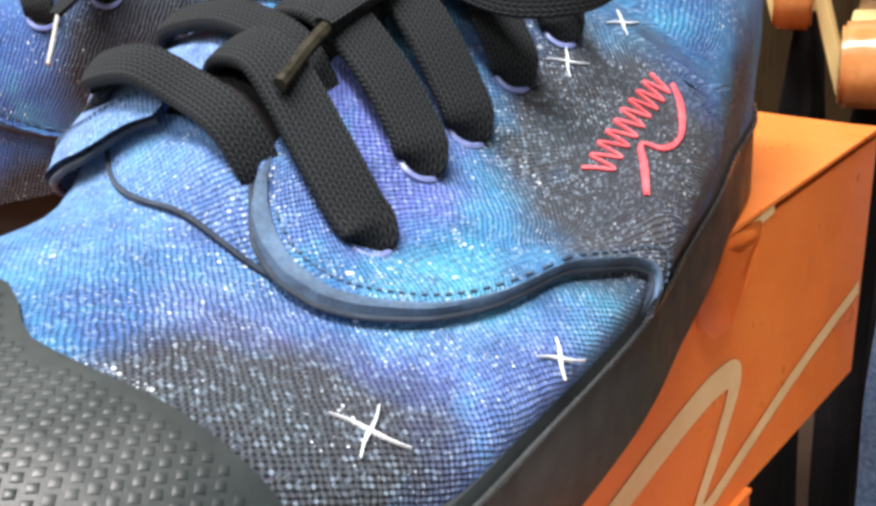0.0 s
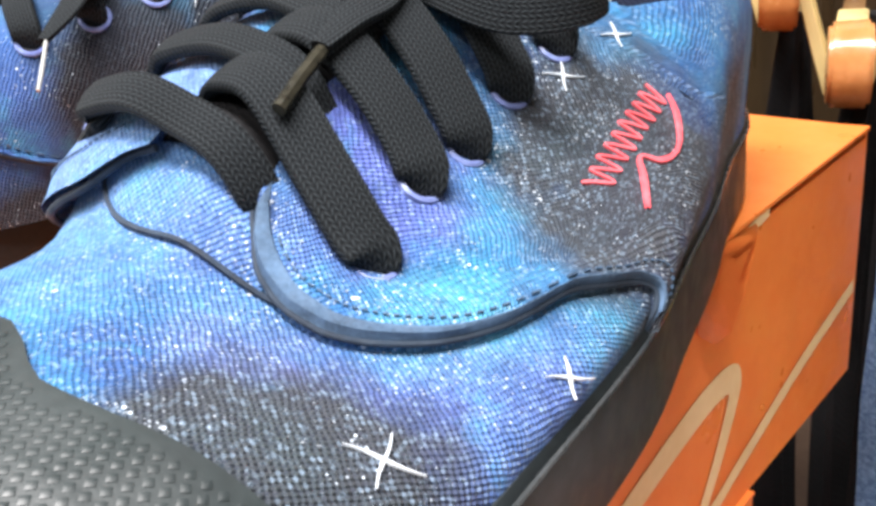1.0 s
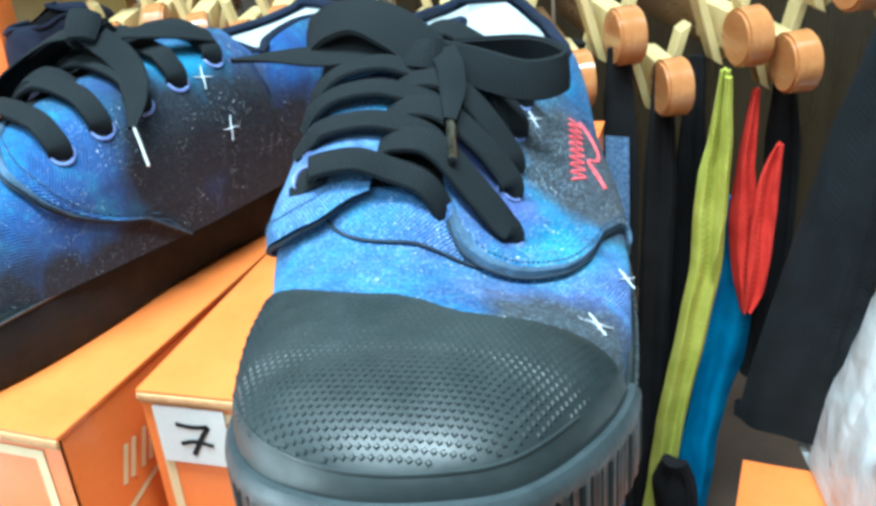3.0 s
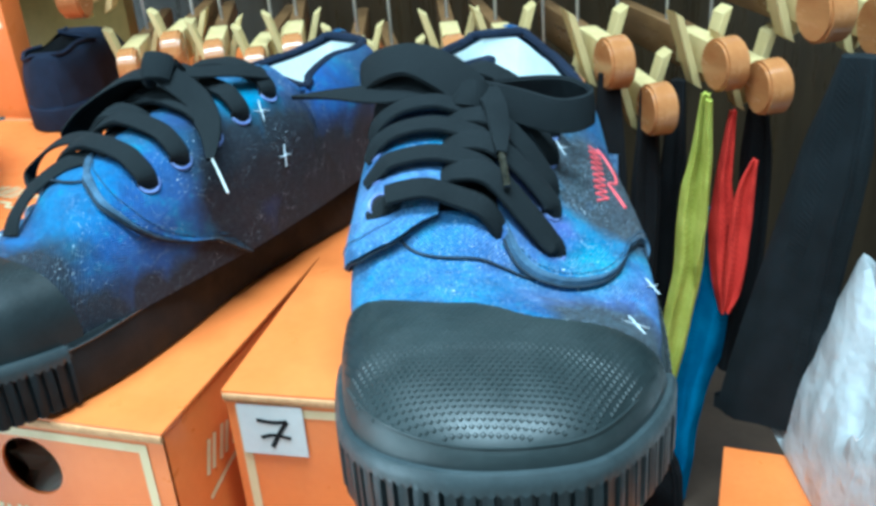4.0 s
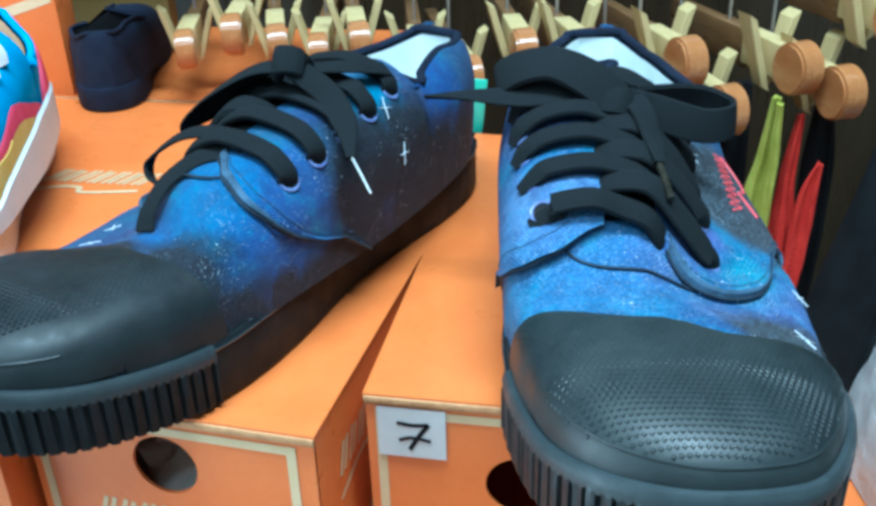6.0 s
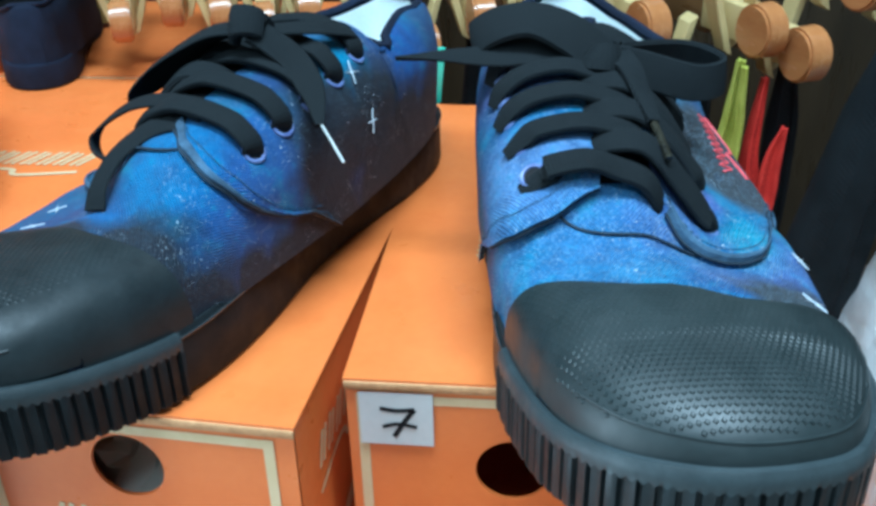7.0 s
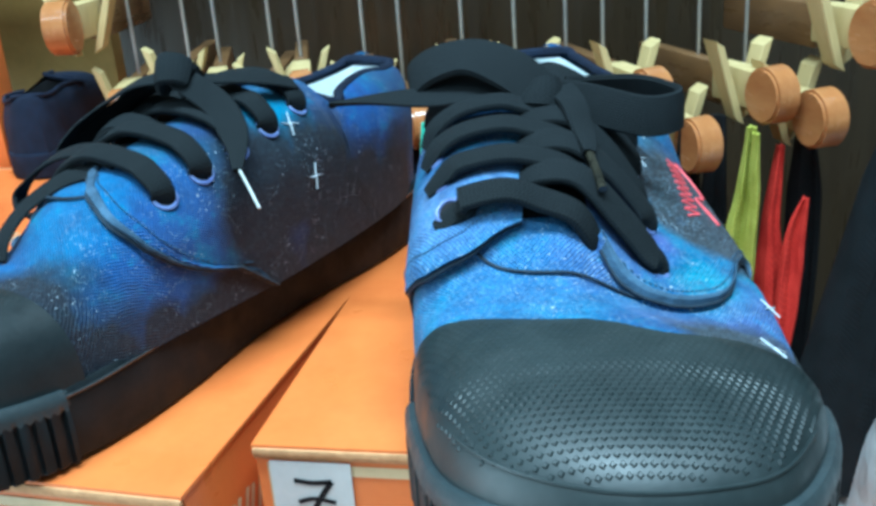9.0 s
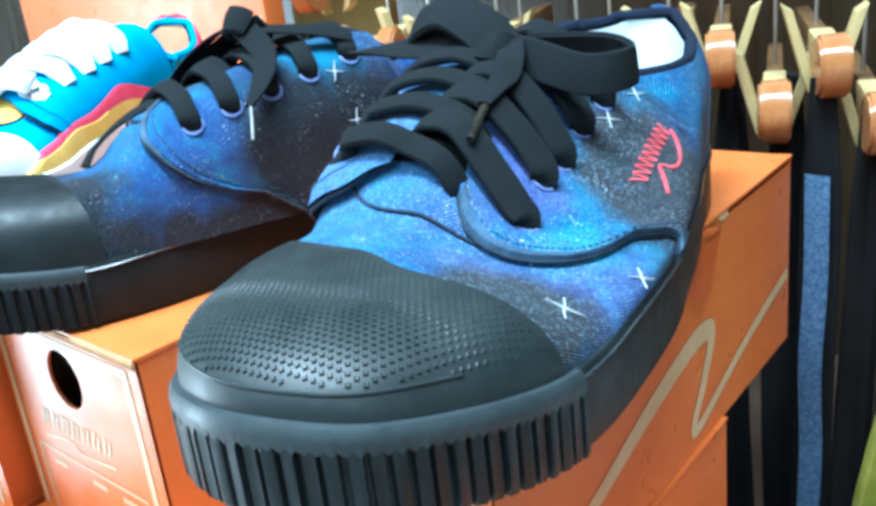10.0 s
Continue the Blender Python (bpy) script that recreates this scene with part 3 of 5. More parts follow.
front_r = keys((0.0, 1.73), *[(min(phi_at(y, x, 1) / stay_phi(1)(y), 1.0 - .002 * (14 - k)), y) for k, (x, y) in enumerate(_scallop)])


def flap_rise(y, q):
    """The inner side piece stands off the vamp at its free corner."""
    return .06 * math.exp(-((y - 1.10) / .20) ** 2) * min(1.0, q * 2.5)


def tip_rise(y, q):
    return .03 * math.exp(-((y - 1.18) / .10) ** 2) * max(0.0, q - .6) / .4


def sole_parts(shoe, sx, rubber, lip, ribbed=True):
    m = flat(sx)
    n = 220
    bm = bmesh.new()
    prof = [(.03, .0), (.008, .012), (.0, .03), (.0, .29), (.006, .315), (.015, SOLE_TOP), (.07, SOLE_TOP), (.09, .28)]
    rings = [ring(n, i) for i, _ in prof]
    rows = [[m(Vector((p.x, p.y, z * sole_top(p.y) / SOLE_TOP + spring(p.y)))) * U for p in r] for r, (_, z) in zip(rings, prof)]
    vs, _ = grid(bm, rows, close_v=True)
    bm.faces.new(vs[0])
    bm.faces.new(vs[-1])
    part("sole", bm, rubber, shoe)
    if not ribbed:
        return
    # thin moulded seam along the top of the foxing
    bm = bmesh.new()
    line_ = [p for p in ring(400, -.004) if p.y > .5]
    k = next((i for i in range(1, len(line_)) if (line_[i] - line_[i - 1]).length > .2), 0)
    line_ = line_[k:] + line_[:k]
    tube(bm, [m(Vector((p.x, p.y, sole_top(p.y) - .028 + spring(p.y)))) for p in line_], .0075, 260, 6, U)
    part("moulded_seam", bm, RUBBER_SEAM, shoe, "thin shiny line along the rubber")
    # ribbed strip round the toe
    fine = ring(1800, 0.0)
    idx = [i for i, p in enumerate(fine) if (p.y < .82 and p.x < 0) or (p.y < .66 and p.x >= 0)]
    out = [fine[i] for i in idx]
    k = next((i for i in range(1, len(out)) if (out[i] - out[i - 1]).length > .2), 0)
    out = out[k:] + out[:k]
    bm = bmesh.new()
    rows = []
    total = len(out)
    for i, p in enumerate(out):
        t = (out[min(i + 1, total - 1)] - out[max(i - 1, 0)]).normalized()
        nrm = Vector((t.y, -t.x, 0))
        if nrm.dot(p - Vector((.1, 1.5, 0))) < 0:
            nrm.negate()
        ph = (i / total * 43) % 1.0
        d = .028 + .004 * math.sin(i * .37) if ph < .70 else .004
        if i < 4 or i > total - 5:
            d = .0
        e = .026 if 3 < i < total - 4 else .0
        rows.append([m(p + nrm * q + Vector((0, 0, z + spring(p.y)))) * U for q, z in ((-.01, .004), (d * .7, .008), (d, .03), (d, .245), (e, .262 + .008 * math.sin(i * .9)), (e + .003, .295), (e - .004, .325), (e - .018, .343), (-.02, .343), (-.035, .325))])
    vs, fs = grid(bm, rows)
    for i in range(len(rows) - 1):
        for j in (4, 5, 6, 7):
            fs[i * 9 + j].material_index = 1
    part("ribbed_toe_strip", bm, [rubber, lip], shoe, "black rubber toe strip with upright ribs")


def upper_parts(shoe, sx, canvas, lining, rim):
    ny = 90
    ys = [Y0 + .012 + (Y1 - Y0 - .024) * (0.5 - 0.5 * math.cos(math.pi * i / ny)) for i in range(ny + 1)]
    ys = sorted([y for y in ys if y > .3] + [.3, OPEN0, OPEN0 + .32, OPEN1])
    k = 18
    m = flat(sx)

    def strip(bm, yy, right, off=0.0, low=0.0, nose=False):
        extra = [[m(lift(yy[0], phi_open(yy[0], right) * (j / k) ** .9, right, off)[0] * 1.0 + Vector((0, -.004, 0))) * U for j in range(k + 1)]] if nose else []
        for row in extra:
            for q in row:
                q.z = (SOLE_TOP - .03 + spring(Y0)) * U
        body = [[m(lift(y, low + (phi_open(y, right) - low) * (j / k) ** .9, right, off)[0]) * U for j in range(k + 1)] for y in yy]
        heel = [[Vector((sx * ridge_x(Y1) * U, p.y + .003 * U, p.z)) for p in body[-1]]]
        lay_uv(bm, *grid(bm, extra + body + heel))

    bm = bmesh.new()
    for right in (0, 1):
        strip(bm, ys, right)
    bmesh.ops.remove_doubles(bm, verts=bm.verts, dist=0.00002)
    part("vamp", bm, canvas, shoe)
    bm = bmesh.new()
    yy = [y for y in ys if OPEN0 + .03 <= y <= OPEN1]
    loop = [lift(y, phi_open(y, 0), 0, -.03)[0] for y in yy] + [lift(y, phi_open(y, 1), 1, -.03)[0] for y in reversed(yy)]
    mid = Vector((.02, 3.4, 0))
    grid(bm, [[m(Vector((mid.x + (p.x - mid.x) * s, mid.y + (p.y - mid.y) * s, .38 + (p.z - .38) * f))) * U for p in loop] for f, s in ((1, .995), (.9, .985), (.6, .98), (.3, .97), (0, .94))], close_v=True)
    part("lining", bm, lining, shoe, "white cotton lining")
    bm = bmesh.new()
    grid(bm, [[m(Vector((side_x(y, 0) * (1 - f) * .9 + side_x(y, 1) * f * .9, y, .40))) * U for f in (0, .5, 1)] for y in yy + [3.95]])
    part("insole", bm, lining, shoe)
    left = [lift(y, phi_open(y, 0), 0, .02)[0] for y in yy]
    right = [lift(y, phi_open(y, 1), 1, .02)[0] for y in yy]
    bm = bmesh.new()
    tube(bm, [m(p) for p in left[::2] + list(reversed(right))[::2]], .032, 90, 8, U)
    part("collar_binding", bm, rim, shoe, "dark cloth binding round the opening")


def cap_parts(shoe, sx, rubber, dots, more=0.0):
    k = more / .22
    cap_l = keys((0, .86 + .06 * k), (.45, .80 + .08 * k), (.67, .73 + .13 * k), (.92, .63 + .20 * k), (1, .61 + more))
    cap_r = keys((0, .58), (.3, .57), (.55, .55 + more * .5), (.74, .51 + more), (.84, .50 + more), (1, .61 + more))
    bm = bmesh.new()
    for right in (0, 1):
        yto = cap_r if right else cap_l
        panel(bm, sx, right, lambda q: CY, lambda q, f=yto: f(q), lambda y: 0.0, lambda y: math.pi / 2, .016, 14, 20, False)
    rows = []
    for i in range(73):
        a = -math.pi * i / 72
        n = toe_n(a)
        row = []
        for j in range(21):
            u = max(math.cos(math.pi / 2 * j / 20), 0.0) ** (2 / n) * toe_r(a) * .9995
            p, _ = dome(CX + u * math.cos(a), CY + u * math.sin(a), .016)
            row.append(Vector((sx * p.x, p.y, p.z)) * U)
        rows.append(row)
    grid(bm, rows)
    bmesh.ops.remove_doubles(bm, verts=bm.verts, dist=0.0003)
    part("toe_cap", bm, rubber, shoe, "black rubber toe cap")
    if not dots:
        return
    # thin bead along the cap's front edge
    bm = bmesh.new()
    bead = []
    for i in range(41):
        a = -.30 - (math.pi - .75) * i / 40
        p, _ = dome(CX + toe_r(a) * .952 * math.cos(a), CY + toe_r(a) * .952 * math.sin(a), .017)
        bead.append(Vector((sx * p.x, p.y, p.z)))
    tube(bm, bead, .0065, 80, 6, U)
    part("cap_bead", bm, rubber, shoe)
    # rows of small raised diamonds
    bm = bmesh.new()
    s = .0265
    for iy in range(-2, 46):
        for ix in range(-32, 46):
            x = ix * s + (s / 2 if iy % 2 else 0)
            y = -.22 + iy * s * .95 + .22 * (x - .1) ** 2
            if y < Y0 + .05 or y > 1.0:
                continue
            lo, hi = side_x(y, 0), side_x(y, 1)
            if not lo + (.17 if more else .02) < x < hi - .03:
                continue
            right = x >= ridge_x(y)
            if y > (cap_r if right else cap_l)(phi_at(y, x, right) / (math.pi / 2)) - .035:
                continue
            c, nm = on_top(x, y, .0236)
            if c.z < .462 + spring(y) and y < .3 or c.z < .412 + spring(y):
                continue
            s1 = nm.cross(Vector((0, 1, 0))).normalized()
            s2 = nm.cross(s1)
            c0 = c - nm * .0065
            c = c - nm * (.0002 + .0048 * min(max((y - .12) / .2, 0.0), 1.0))
            b1, b2, b3, b4 = c0 + s1 * .0118, c0 + s2 * .0126, c0 - s1 * .0118, c0 - s2 * .0126
            tops = [c + (q - c0) * .55 for q in (b1, b2, b3, b4)]
            vs = [bm.verts.new(Vector((sx * p.x, p.y, p.z)) * U) for p in [b1, b2, b3, b4] + tops]
            for a, b in ((0, 1), (1, 2), (2, 3), (3, 0)):
                bm.faces.new((vs[a], vs[b], vs[b + 4], vs[a + 4]))
            bm.faces.new(vs[4:])
    tagged(part("tread_dots", bm, rubber, shoe, "small raised dots on the toe cap"), kind="stuff")


def quarter_parts(shoe, sx, canvas, edge, eyelet, tongue, base_mat, dy=0.0, front_in=None, back=0.0):
    m = flat(sx)
    bm = bmesh.new()
    panel(bm, sx, 1, lambda q: 1.06 + dy + .06 * (1 - q) ** 2, lambda q: 1.6 + dy, lambda y: phi_at(y, .34, 1), lambda y: math.pi / 2, .014, 16, 8)
    panel(bm, sx, 0, lambda q: 1.06 + dy + .14 * (1 - q) ** 2, lambda q: 1.6 + dy, lambda y: phi_at(y, -.42, 0), lambda y: math.pi / 2, .014, 16, 8)
    bmesh.ops.remove_doubles(bm, verts=bm.verts, dist=.0007)
    tp = part("throat_piece", bm, base_mat, shoe, "painted canvas piece under the laces")
    bm = bmesh.new()
    arc = [(-.40 + .74 * i / 24) for i in range(25)]
    tube(bm, [m(on_top(x, 1.055 + dy + (.06 if x > -.03 else .12) * abs((x + .03) / .37) ** 3, .012)[0]) for x in arc], .008, 60, 6, U)
    part("edge_binding", bm, PIPING_SHADE, tp)
    bm = bmesh.new()
    for right, x in ((1, .16), (0, -.22)):
        panel(bm, sx, right, lambda q: 1.24 + dy * .9, lambda q: 2.52, lambda y, x=x, r=right: phi_at(y, x, r), lambda y: math.pi / 2, .022, 30, 8, False)
    bmesh.ops.remove_doubles(bm, verts=bm.verts, dist=.0007)
    part("tongue", bm, tongue, shoe, "black padded tongue")
    loose = not back
    for right, front in ((1, lambda q: front_r(q) + back), (0, front_in or (lambda q: front_l(q) + dy))):
        top = stay_phi(right)
        rise = (tip_rise if right else flap_rise) if loose else (lambda y, q: 0.0)
        bm = bmesh.new()
        panel(bm, sx, right, lambda q, f=front: f(q), lambda q: Y1 - .08, lambda y: 0.0, top, .045, 70, 22, True, True, rise, loose and not right)
        q = part("quarter", bm, canvas, shoe, "painted canvas side piece with an eyelet row")
        # dark piping under the front edge; below the loose flap it stands for shade
        bm = bmesh.new()
        path = []
        for i in range(31):
            p = i / 30
            y = front(p)
            path.append(m(lift(y + (-.004 if right or back else .012), top(y) * p, right, .024 * min(1.0, .1 + top(y) * p / .5))[0] + Vector((0, 0, rise(y, p) * .6))))
        tube(bm, path, lambda f, k=(.0045 if right or back else .0085): .003 + k * min(1.0, f * 5), 80, 8, U)
        part("piping_shade", bm, PIPING_SHADE, q, "dark blue trim that also stands for the edge's shade")
        # flat painted band along the edge, broadest at its tip
        bm = bmesh.new()
        rows = []
        for i in range(61):
            p = i / 60
            y = front(p)
            w = (.018 + .052 * p ** 3) if right or back else .016
            row = []
            for k, h in ((0.0, .022), (.12, .050), (.5, .056), (.9, .054), (1.0, .044)):
                yy = y + w * k
                c = lift(yy, top(yy) * min(p, .995), right, h * min(1.0, .15 + top(yy) * p / .5))[0]
                row.append(m(c + Vector((0, 0, rise(yy, p)))) * U)
            rows.append(row)
        grid(bm, rows)
        if right or back:
            part("edge_binding", bm, edge, q, "flat painted edge band")
        else:
            bm.free()
        # stitches beside the edge
        bm = bmesh.new()
        for i in range(2, 50):
            p = i / 52
            y = front(p) + .075
            y2 = front(p + .010) + .075
            up = Vector((0, 0, rise(y, p)))
            a = m(lift(y, top(y) * p, right, .003 + .047 * min(1.0, .15 + top(y) * p / .5))[0] + up)
            b = m(lift(y2, top(y2) * (p + .010), right, .003 + .047 * min(1.0, .15 + top(y2) * p / .5))[0] + up)
            tube(bm, [a, b], .0035, 2, 5, U)
        tagged(part("stitching", bm, EDGE, q), kind="stuff")
        for i, y in enumerate(EYELETS):
            if right and back and i < 2:
                continue
            if right:
                x, y = EYELETS_R[i]
            else:
                y, z = (INNER_TIGHT if back else INNER_LOOSE)[i]
            c, nm = on_top(x, y, .048) if right else lift(y, phi_high(y, z, 0), 0, .048)
            c.z += rise(y, .8)
            t1 = nm.cross(Vector((0, 1, 0))).normalized()
            t2 = nm.cross(t1)
            bm = bmesh.new()
            tube(bm, [m(c + (t1 * math.cos(a) + t2 * math.sin(a)) * .056) for a in (2 * math.pi * j / 20 for j in range(20))], .010, k=6, scale=U, closed=True)
            # the hole is a black disc, its darkness put into the colour
            ring_v = [bm.verts.new(m(c + (t1 * math.cos(a) + t2 * math.sin(a)) * .050 - nm * .002) * U) for a in (2 * math.pi * j / 16 for j in range(16))]
            bm.faces.new(ring_v).material_index = 1
            part("eyelet", bm, [eyelet, INK_HOLE], q)


def lace(shoe, sx, spots, mat, width=.122, thick=.044, n=44, name="lace", label=""):
    """A flat lace; spots: (x, y, height above the upper) or (x, y, z, ux, uy, uz) in shoe units."""
    m = flat(sx)
    pts, ups = [], []
    for s in spots:
        if len(s) == 3:
            p, nm = on_top(*s)
            nm = (nm + Vector((0, -.25, .5))).normalized()
        else:
            p, nm = Vector(s[:3]), Vector(s[3:]).normalized()
        pts.append(m(p))
        ups.append(m(nm))
    bm = bmesh.new()
    ribbon(bm, pts, ups, width, thick, n, U)
    return part(name, bm, mat, shoe, label)


def inner_spot(y, z, off, lean=0.0):
    p, nm = lift(y, phi_high(y, z, 0), 0, off)
    return (*p, *(nm * (1 - lean) + Vector((0, -.15, .25)) * (1 + 2 * lean)))


def lace_rows(shoe, sx, mat, width=.118, tight=False, skip=()):
    """Criss-cross rows: each strand leaves its eyelet, crosses the tongue and dives under the other side piece."""
    for i, y in enumerate(EYELETS):
        up = .045 if i == 0 and not tight else .008 * i
        if (i, 0) not in skip and tight:
            y, z = INNER_TIGHT[i]
            lace(shoe, sx, [inner_spot(y - .01, z - .02, .0), inner_spot(y - .005, z + .015, .08), inner_spot(y, z + .06, .10), (-.42, y + .01, .095), (-.25, y + .01, .10), (-.10, y, .09), (.04, y - .03, .06), (.15, y - .06, .0)], mat, width)
        elif (i, 0) not in skip:
            y, z = INNER_LOOSE[i]
            lace(shoe, sx, [inner_spot(y - .02, z - .04, .05, .6), inner_spot(y - .005, z + .02, .07 + up * .6, .6), (-.40, y, .085 + up), (-.25, y + .005, .09 + up), (-.12, y - .005, .08), (-.01, y - .025, .06), (.07, y - .04, .02), (.12, y - .05, -.04)], mat, lambda f, w=width: w * (.6 + .4 * min(1.0, f / .16)))
        xo, y = EYELETS_R[i]
        if (i, 1) in skip:
            continue
        lace(shoe, sx, [(xo + .014, y - .014, .025), (xo - .012, y, .08), (xo - .07, y + .02, .10), (xo - .18, y + .05, .11), (0, y + .08, .105), (-.10, y + .095, .07), (-.19, y + .11, .01), (-.26, y + .12, -.04)], mat, lambda f, w=width * 1.28: w * (.72 + .28 * min(1.0, f / .16)))


def star(shoe, sx, spot, r, turn=0.5, off=.054):
    """A painted four-point star; spot: (x, y), or (y, z, right) on a steep side."""
    p, nm = on_top(*spot, off) if len(spot) == 2 else lift(spot[0], phi_high(*spot), spot[2], off)
    t1 = nm.cross(Vector((0, 1, 0))).normalized()
    t2 = nm.cross(t1)
    bm = bmesh.new()
    for a, k in ((turn, 1.0), (turn + 1.5, .85)):
        d = (t1 * math.cos(a) + t2 * math.sin(a)) * r * k
        s = d.cross(nm).normalized()
        rows = []
        for i in range(9):
            f = i / 4 - 1
            w = .0012 + .0038 * (1 - abs(f)) ** 1.5
            c = p + d * f + s * .04 * r * math.sin(f * 3) - nm * .10 * (r * f) ** 2
            rows.append([Vector((sx * v.x, v.y, v.z)) * U for v in (c - s * w - nm * .006, c - s * w * .6, c + s * w * .6, c + s * w - nm * .006)])
        grid(bm, rows)
    part("painted_star", bm, WHITE_PAINT, shoe, "white hand-painted four-point star")


def shoe_root(m, label):
    return thing("canvas_shoe", m, label, "shoe", "canvas shoes")


def placed(tx, ty, turn):
    return pose(tx * U, ty * U, TOP, 0, 0, turn)


# the shoe with the coral mark
shoe_b = shoe_root(placed(1.52, -.92, 8.0), "galaxy-painted blue canvas shoe, black toe cap, on an orange box")
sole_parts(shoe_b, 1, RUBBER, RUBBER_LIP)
upper_parts(shoe_b, 1, GALAXY_B, LINING, NAVY)
cap_parts(shoe_b, 1, RUBBER_TOE, True)
quarter_parts(shoe_b, 1, GALAXY_B, EDGE, EYELET_PAINT, BLACK_CLOTH, GALAXY_B)
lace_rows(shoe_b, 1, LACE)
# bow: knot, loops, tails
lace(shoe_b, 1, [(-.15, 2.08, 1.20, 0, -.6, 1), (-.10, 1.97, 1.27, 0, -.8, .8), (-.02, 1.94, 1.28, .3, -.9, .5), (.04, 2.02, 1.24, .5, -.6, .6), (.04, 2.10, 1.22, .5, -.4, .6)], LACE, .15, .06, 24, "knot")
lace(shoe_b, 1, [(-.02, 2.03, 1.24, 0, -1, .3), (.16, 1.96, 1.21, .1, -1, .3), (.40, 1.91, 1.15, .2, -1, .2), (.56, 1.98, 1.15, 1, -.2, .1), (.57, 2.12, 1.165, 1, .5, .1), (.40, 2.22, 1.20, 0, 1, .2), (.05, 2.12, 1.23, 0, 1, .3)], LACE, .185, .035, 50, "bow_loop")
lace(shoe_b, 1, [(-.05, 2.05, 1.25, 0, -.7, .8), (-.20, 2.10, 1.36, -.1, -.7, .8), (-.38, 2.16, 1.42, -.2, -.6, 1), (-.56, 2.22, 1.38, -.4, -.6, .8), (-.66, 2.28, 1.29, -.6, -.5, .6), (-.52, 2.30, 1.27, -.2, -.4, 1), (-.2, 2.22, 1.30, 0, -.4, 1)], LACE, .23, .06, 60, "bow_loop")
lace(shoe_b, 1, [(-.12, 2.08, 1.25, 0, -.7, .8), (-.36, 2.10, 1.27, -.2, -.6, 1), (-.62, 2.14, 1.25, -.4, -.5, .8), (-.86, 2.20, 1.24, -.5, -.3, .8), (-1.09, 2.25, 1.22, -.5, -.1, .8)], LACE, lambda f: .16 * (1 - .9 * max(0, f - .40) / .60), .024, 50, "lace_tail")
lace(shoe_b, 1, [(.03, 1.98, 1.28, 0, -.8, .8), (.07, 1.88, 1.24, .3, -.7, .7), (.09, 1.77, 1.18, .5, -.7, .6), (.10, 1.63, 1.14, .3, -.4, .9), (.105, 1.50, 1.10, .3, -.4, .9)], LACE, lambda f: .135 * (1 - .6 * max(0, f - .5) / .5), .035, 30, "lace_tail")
bm = bmesh.new()
tube(bm, [(.105, 1.53, 1.105), (.12, 1.41, 1.06), (.135, 1.29, 1.005)], .019, 8, 8, U)
part("aglet", bm, PLASTIC, shoe_b, "dark see-through plastic lace tip")
star(shoe_b, 1, (.697, .832), .085, .5, .008)
star(shoe_b, 1, (.828, 1.325), .065, .9, .010)
star(shoe_b, 1, (.39, 2.19), .07, .9)
star(shoe_b, 1, (.43, 2.48), .06, 1.1)
bm = bmesh.new()
zig = []
for i in range(19):
    f = i / 18
    tall = 1.0 + .25 * math.sin(i * 2.1)
    zig.append((.640 - .028 * f + .006 * tall, 1.94 + .47 * f) if i % 2 else (.588 - .022 * f - .006 * tall, 1.91 + .48 * f))
stroke(bm, 1, zig, .0050, .052, 150)
stroke(bm, 1, [(.610, 2.43), (.650, 2.39), (.690, 2.30), (.702, 2.22), (.690, 2.15), (.655, 2.11), (.690, 2.05), (.735, 1.96)], lambda f: .006 + .004 * math.sin(f * 9) ** 2, .053, 26)
tagged(part("maker_mark", bm, PINK, shoe_b, "coral scribbled mark painted by brush"), kind="stuff")

# the mate, turned the other way
shoe_a = shoe_root(placed(-1.597, -.717, -22.0), "galaxy-painted blue and black canvas shoe with tied black laces")
# same rubber as the first shoe, in copies coloured darker for shade
sole_parts(shoe_a, -1, RUBBER_SHADED, LIP_SHADED)
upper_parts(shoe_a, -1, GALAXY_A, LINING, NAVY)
# darker rubber than the first cap, with this cap's shade in the colour
cap_parts(shoe_a, -1, RUBBER, True, .22)
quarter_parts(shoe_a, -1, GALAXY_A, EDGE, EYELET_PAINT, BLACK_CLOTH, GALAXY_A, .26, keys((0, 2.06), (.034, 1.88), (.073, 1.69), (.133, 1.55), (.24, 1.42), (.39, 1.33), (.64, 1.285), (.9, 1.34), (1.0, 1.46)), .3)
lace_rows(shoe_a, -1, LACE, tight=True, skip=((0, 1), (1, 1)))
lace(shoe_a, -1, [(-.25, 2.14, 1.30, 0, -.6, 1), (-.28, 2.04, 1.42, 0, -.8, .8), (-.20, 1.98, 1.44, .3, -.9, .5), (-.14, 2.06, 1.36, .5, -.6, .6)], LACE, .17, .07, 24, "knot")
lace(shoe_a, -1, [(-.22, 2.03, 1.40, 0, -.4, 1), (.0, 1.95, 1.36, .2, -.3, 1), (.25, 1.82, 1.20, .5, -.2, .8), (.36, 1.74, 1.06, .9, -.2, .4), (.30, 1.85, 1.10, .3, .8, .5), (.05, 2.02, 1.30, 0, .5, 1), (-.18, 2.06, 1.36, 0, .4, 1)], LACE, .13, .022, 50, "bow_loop")
